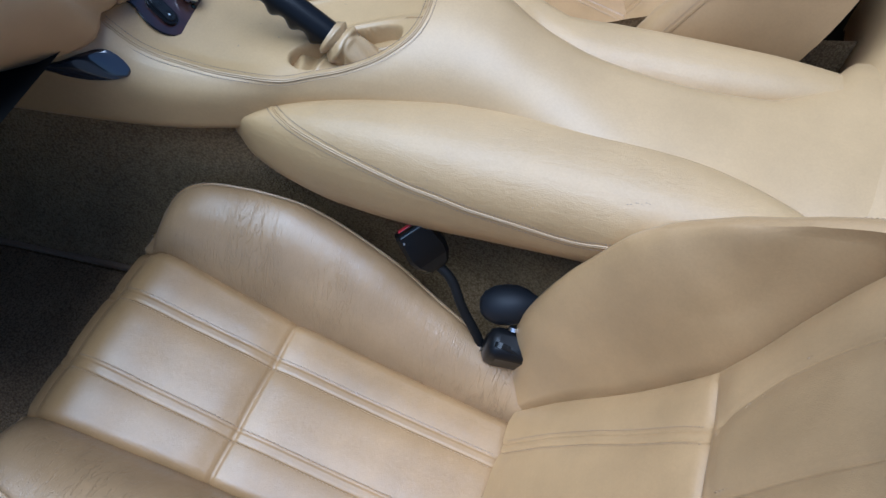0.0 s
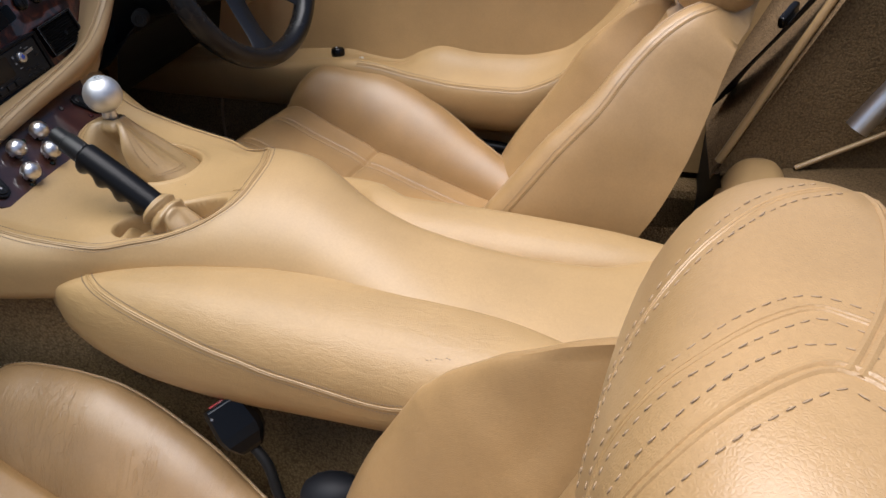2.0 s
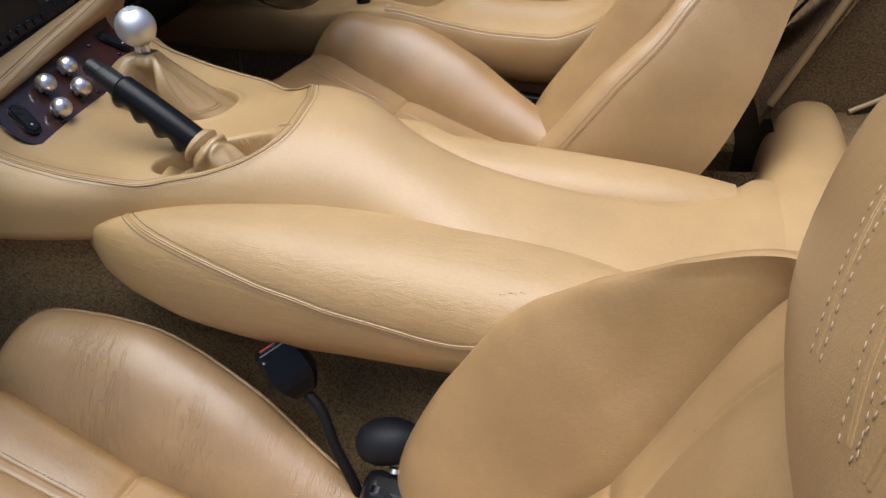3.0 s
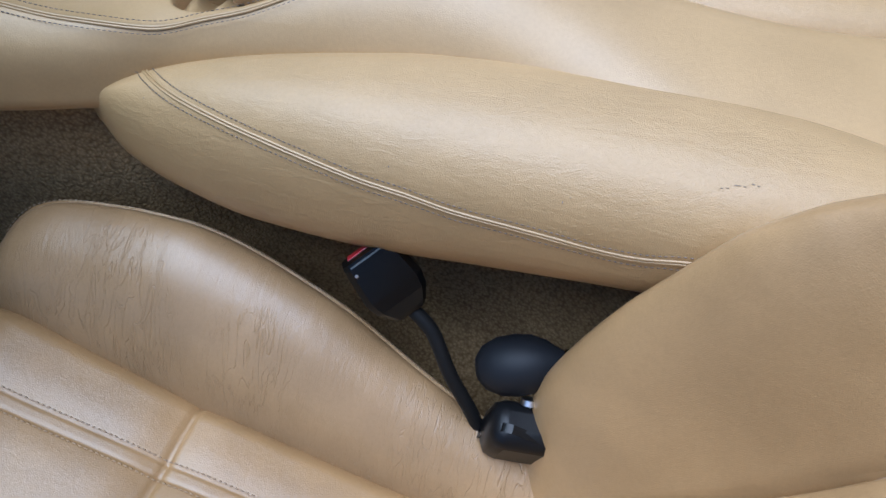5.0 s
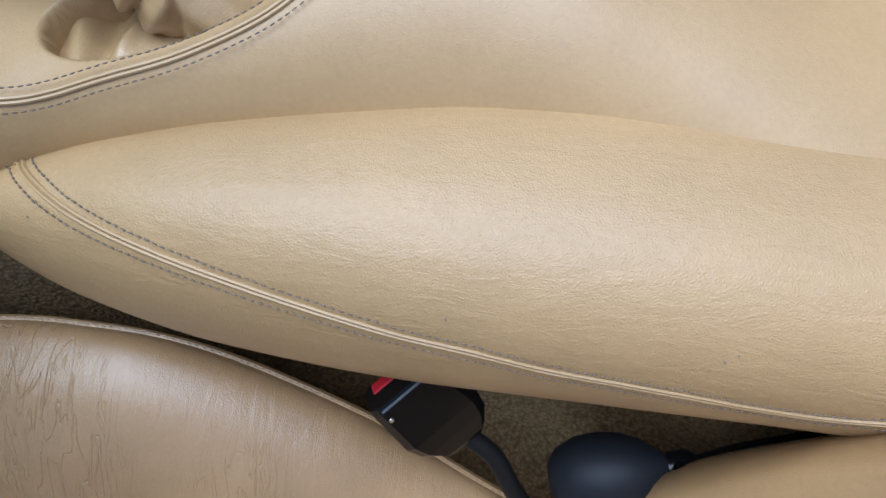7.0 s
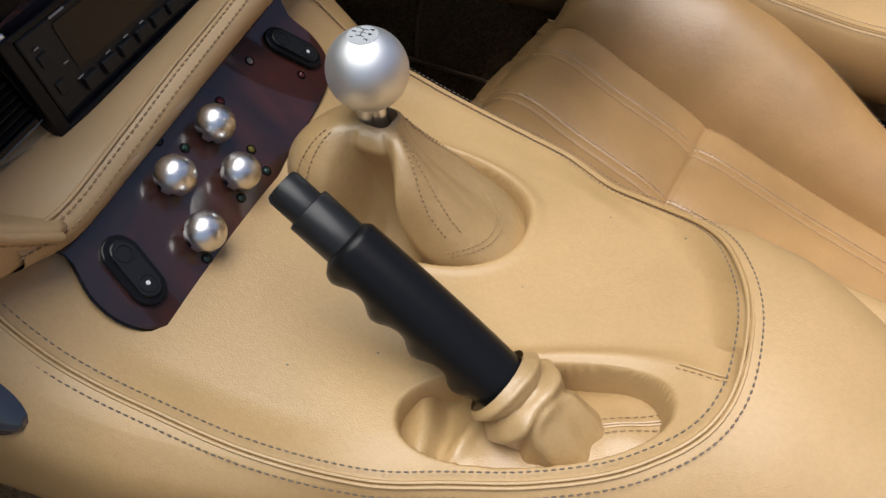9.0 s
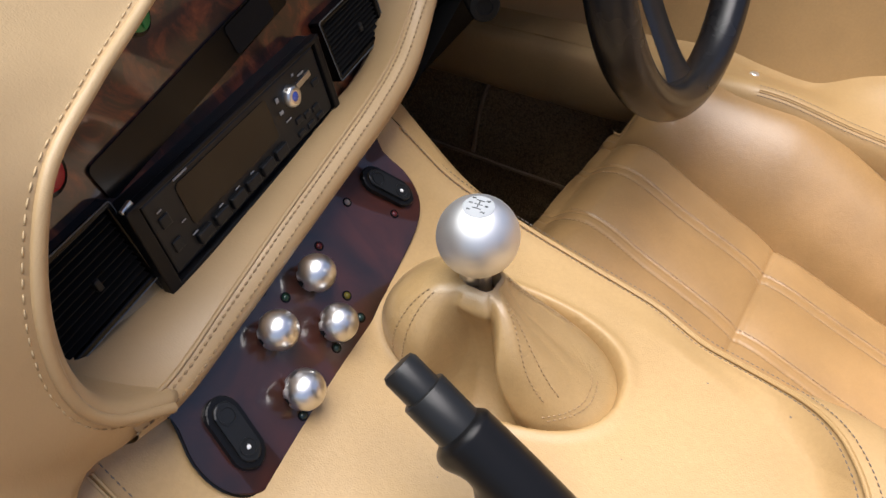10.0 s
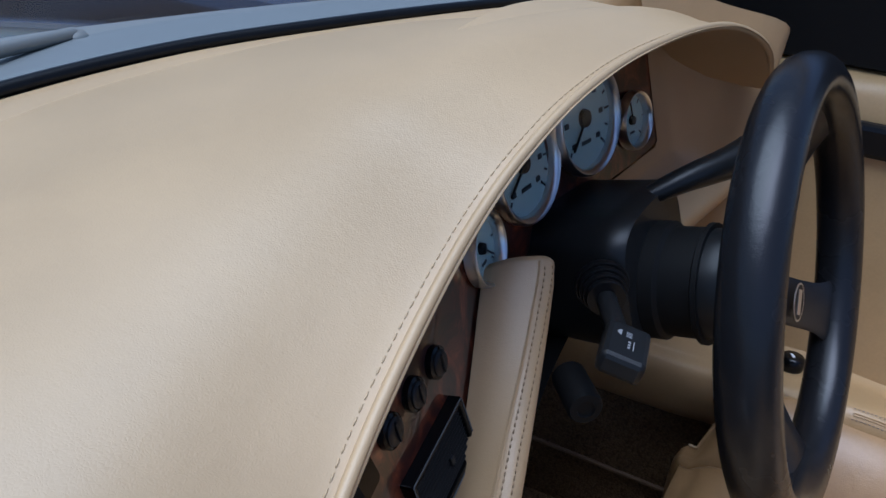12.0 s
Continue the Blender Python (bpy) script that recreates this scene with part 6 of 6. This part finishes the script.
part("hinge_cover", box(0.095, 0.045, 0.06, 0.014, m=pose(0.160, -0.296, 0.175, 10, 14, 8)), m_rubber, mech, "black plastic hinge cover")
part("runner", box(0.45, 0.05, 0.04, 0.006, m=pose(0.02, -0.325, 0.072)), m_blackmatt, mech)
part("pivot_bolt", lathe([(0, 0), (0.008, 0), (0.007, 0.005), (0, 0.006)], 16, pose(0.150, -0.284, 0.208, -40, 0, 0)), m_silver, mech)

# ---- windscreen, bonnet, ground ----
base = spline([(-0.52, -0.74, 0.76), (-0.66, -0.45, 0.775), (-0.74, -0.2, 0.778), (-0.765, 0.0, 0.780), (-0.755, 0.16, 0.780), (-0.722, 0.30, 0.779), (-0.662, 0.43, 0.777), (-0.60, 0.56, 0.772), (-0.52, 0.74, 0.76)], 8)
screen = thing("windscreen", "curved car windscreen with a black rubber seal at its foot", "windscreen", kind="structure")
part("seal", tube([p + Vector((-0.002, 0, 0.004)) for p in base], 0.006, n=10), m_rubber, screen, "black rubber seal")
part("cowl_trim", loft([[p + Vector((0.055, 0, -0.012)), p + Vector((0.035, 0, 0.001)), p + Vector((0.02, 0, 0.004)), p + Vector((0.006, 0, 0.002))] for p in base]), m_dash, screen, "tan leather strip along the glass")
m_scuttle = mat("grey_scuttle", (0.16, 0.17, 0.17), 0.55)
part("scuttle", loft([[p + Vector((-0.010 - 0.20 * k, 0.02 * k * p.y, 0.002 - 0.030 * k + 0.006 * math.sin(math.pi * k))) for k in np.linspace(0, 1, 8)] for p in base], flip=True), m_scuttle, screen, "matt grey scuttle panel under the glass")
m_screen_glass = thin_glass("windscreen_glass", (0.72, 0.77, 0.75), 0.06)
gl = part("glass", loft([[p + Vector((-0.018 + 0.85 * k * 0.5 + 0.02 * math.sin(math.pi * k), -0.12 * k * p.y, 0.42 * k)) for k in np.linspace(0, 1, 12)] for p in base]), m_screen_glass, screen, "clear glass")
m_paint = mat("dark_blue_paint", (0.012, 0.022, 0.05), 0.25, metal=0.3, coat=1.0, coat_rough=0.02)
bonnet = thing("bonnet", "glossy dark blue car bonnet beyond the windscreen", "car bonnet")
rows = []
for k in np.linspace(0, 1, 24):
    rows.append([(p.x - 0.03 - 1.25 * k, p.y * (1 - 0.18 * k), 0.742 - 0.02 * k - 0.20 * k ** 2.2 - 0.10 * (abs(p.y) / 0.74) ** 3 + 0.012 * math.sin(3 * k)) for p in base])
part("panel", loft(rows, flip=True), m_paint, bonnet, solid=0.01)
wiper = thing("windscreen_wiper", "black windscreen wiper lying at the foot of the glass", "wiper")
part("arm", tube(spline([(-0.83, 0.30, 0.775), (-0.81, 0.18, 0.79), (-0.80, 0.02, 0.80), (-0.82, -0.25, 0.795)], 6), 0.006, n=8), m_scuttle, wiper)
part("spindle", lathe([(0, -0.01), (0.014, -0.01), (0.013, 0.006), (0.009, 0.012), (0, 0.014)], 20, pose(-0.83, 0.30, 0.765)), m_scuttle, wiper)
a_post = thing("screen_pillar", "tan trimmed windscreen pillar with black outer seal", "windscreen pillar", kind="structure")
part("trim", tube(spline([(-0.50, 0.70, 0.745), (-0.40, 0.705, 0.86), (-0.28, 0.69, 0.99), (-0.12, 0.66, 1.16)], 6), 0.03, n=14), m_dash, a_post)
part("seal", tube(spline([(-0.49, 0.735, 0.745), (-0.38, 0.74, 0.87), (-0.26, 0.725, 1.0), (-0.10, 0.695, 1.17)], 6), 0.022, n=12), m_rubber, a_post, "black rubber seal")


rows = []
for x in np.linspace(-0.40, -0.08, 12):
    k = (x + 0.40) / 0.32
    rows.append([(x, 0.730, 0.741), (x, 0.722, 0.745), (x + 0.06 * k, 0.716, 0.80 + 0.05 * k), (x + 0.12 * k, 0.705, 0.87 + 0.10 * k), (x + 0.14 * k, 0.725, 0.875 + 0.10 * k), (x, 0.752, 0.741)])
part("quarter_panel", loft(rows, closed=True, caps=True), m_blackmatt, a_post, "matt black quarter window panel")


def asphalt():
    m = mat("asphalt", (0.05, 0.05, 0.052), 0.9)
    co = coords(m)
    n = node(m, "ShaderNodeTexNoise", Scale=60.0, Detail=6.0)
    wire(m, co, n.inputs["Vector"])
    r = ramp(m, n.outputs["Fac"], [(0.3, (0.03, 0.03, 0.032)), (0.7, (0.085, 0.085, 0.085))])
    wire(m, r.outputs[0], bsdf(m).inputs["Base Color"])
    return m


gm = bmesh.new()
bmesh.ops.create_grid(gm, x_segments=20, y_segments=20, size=400)
ground = tagged(part("ground", gm, asphalt()), "grey asphalt ground under the car", "ground", kind="structure")
ground.location = (0, 0, -0.30)
# body sides and deck out of view, added to keep low light out
shell = thing("unseen_body_shell", "dark blue outer body sides, unseen, added to block side light", "car body", kind="structure")
part("side_panel", box(3.0, 0.06, 0.80, 0.03, m=pose(-0.3, 0.80, 0.28)), m_paint, shell)
part("side_panel", box(0.9, 0.06, 0.70, 0.03, m=pose(-1.2, -0.80, 0.28)), m_paint, shell)
part("rear_deck", box(0.8, 1.5, 0.10, 0.04, m=pose(1.22, 0, 0.72)), m_paint, shell)

rnd = random.Random(21)
top_tree = tree_of(top)
for i in range(16):
    x, y = rnd.uniform(-0.30, -0.06), rnd.uniform(-0.12, 0.12)
    if abs(y) > RING_W(x) - 0.02 or inside(x, y, -0.247, 0.046, 0.088, 0.056) < 1.15 or inside(x, y, -0.117, -0.0905, 0.071, 0.030, 20) < 1.2:
        continue
    p, n = drop([(x, y, 0.49)], top_tree, (0, 0, -1), 0.0002)[0]
    bm = bmesh.new()
    bmesh.ops.create_icosphere(bm, subdivisions=1, radius=rnd.uniform(0.0004, 0.0008), matrix=Matrix.Translation(p) @ Matrix.Diagonal((1.4, 1, 0.4, 1)))
    part("speck", bm, m_thread, console, "tiny dark speck")
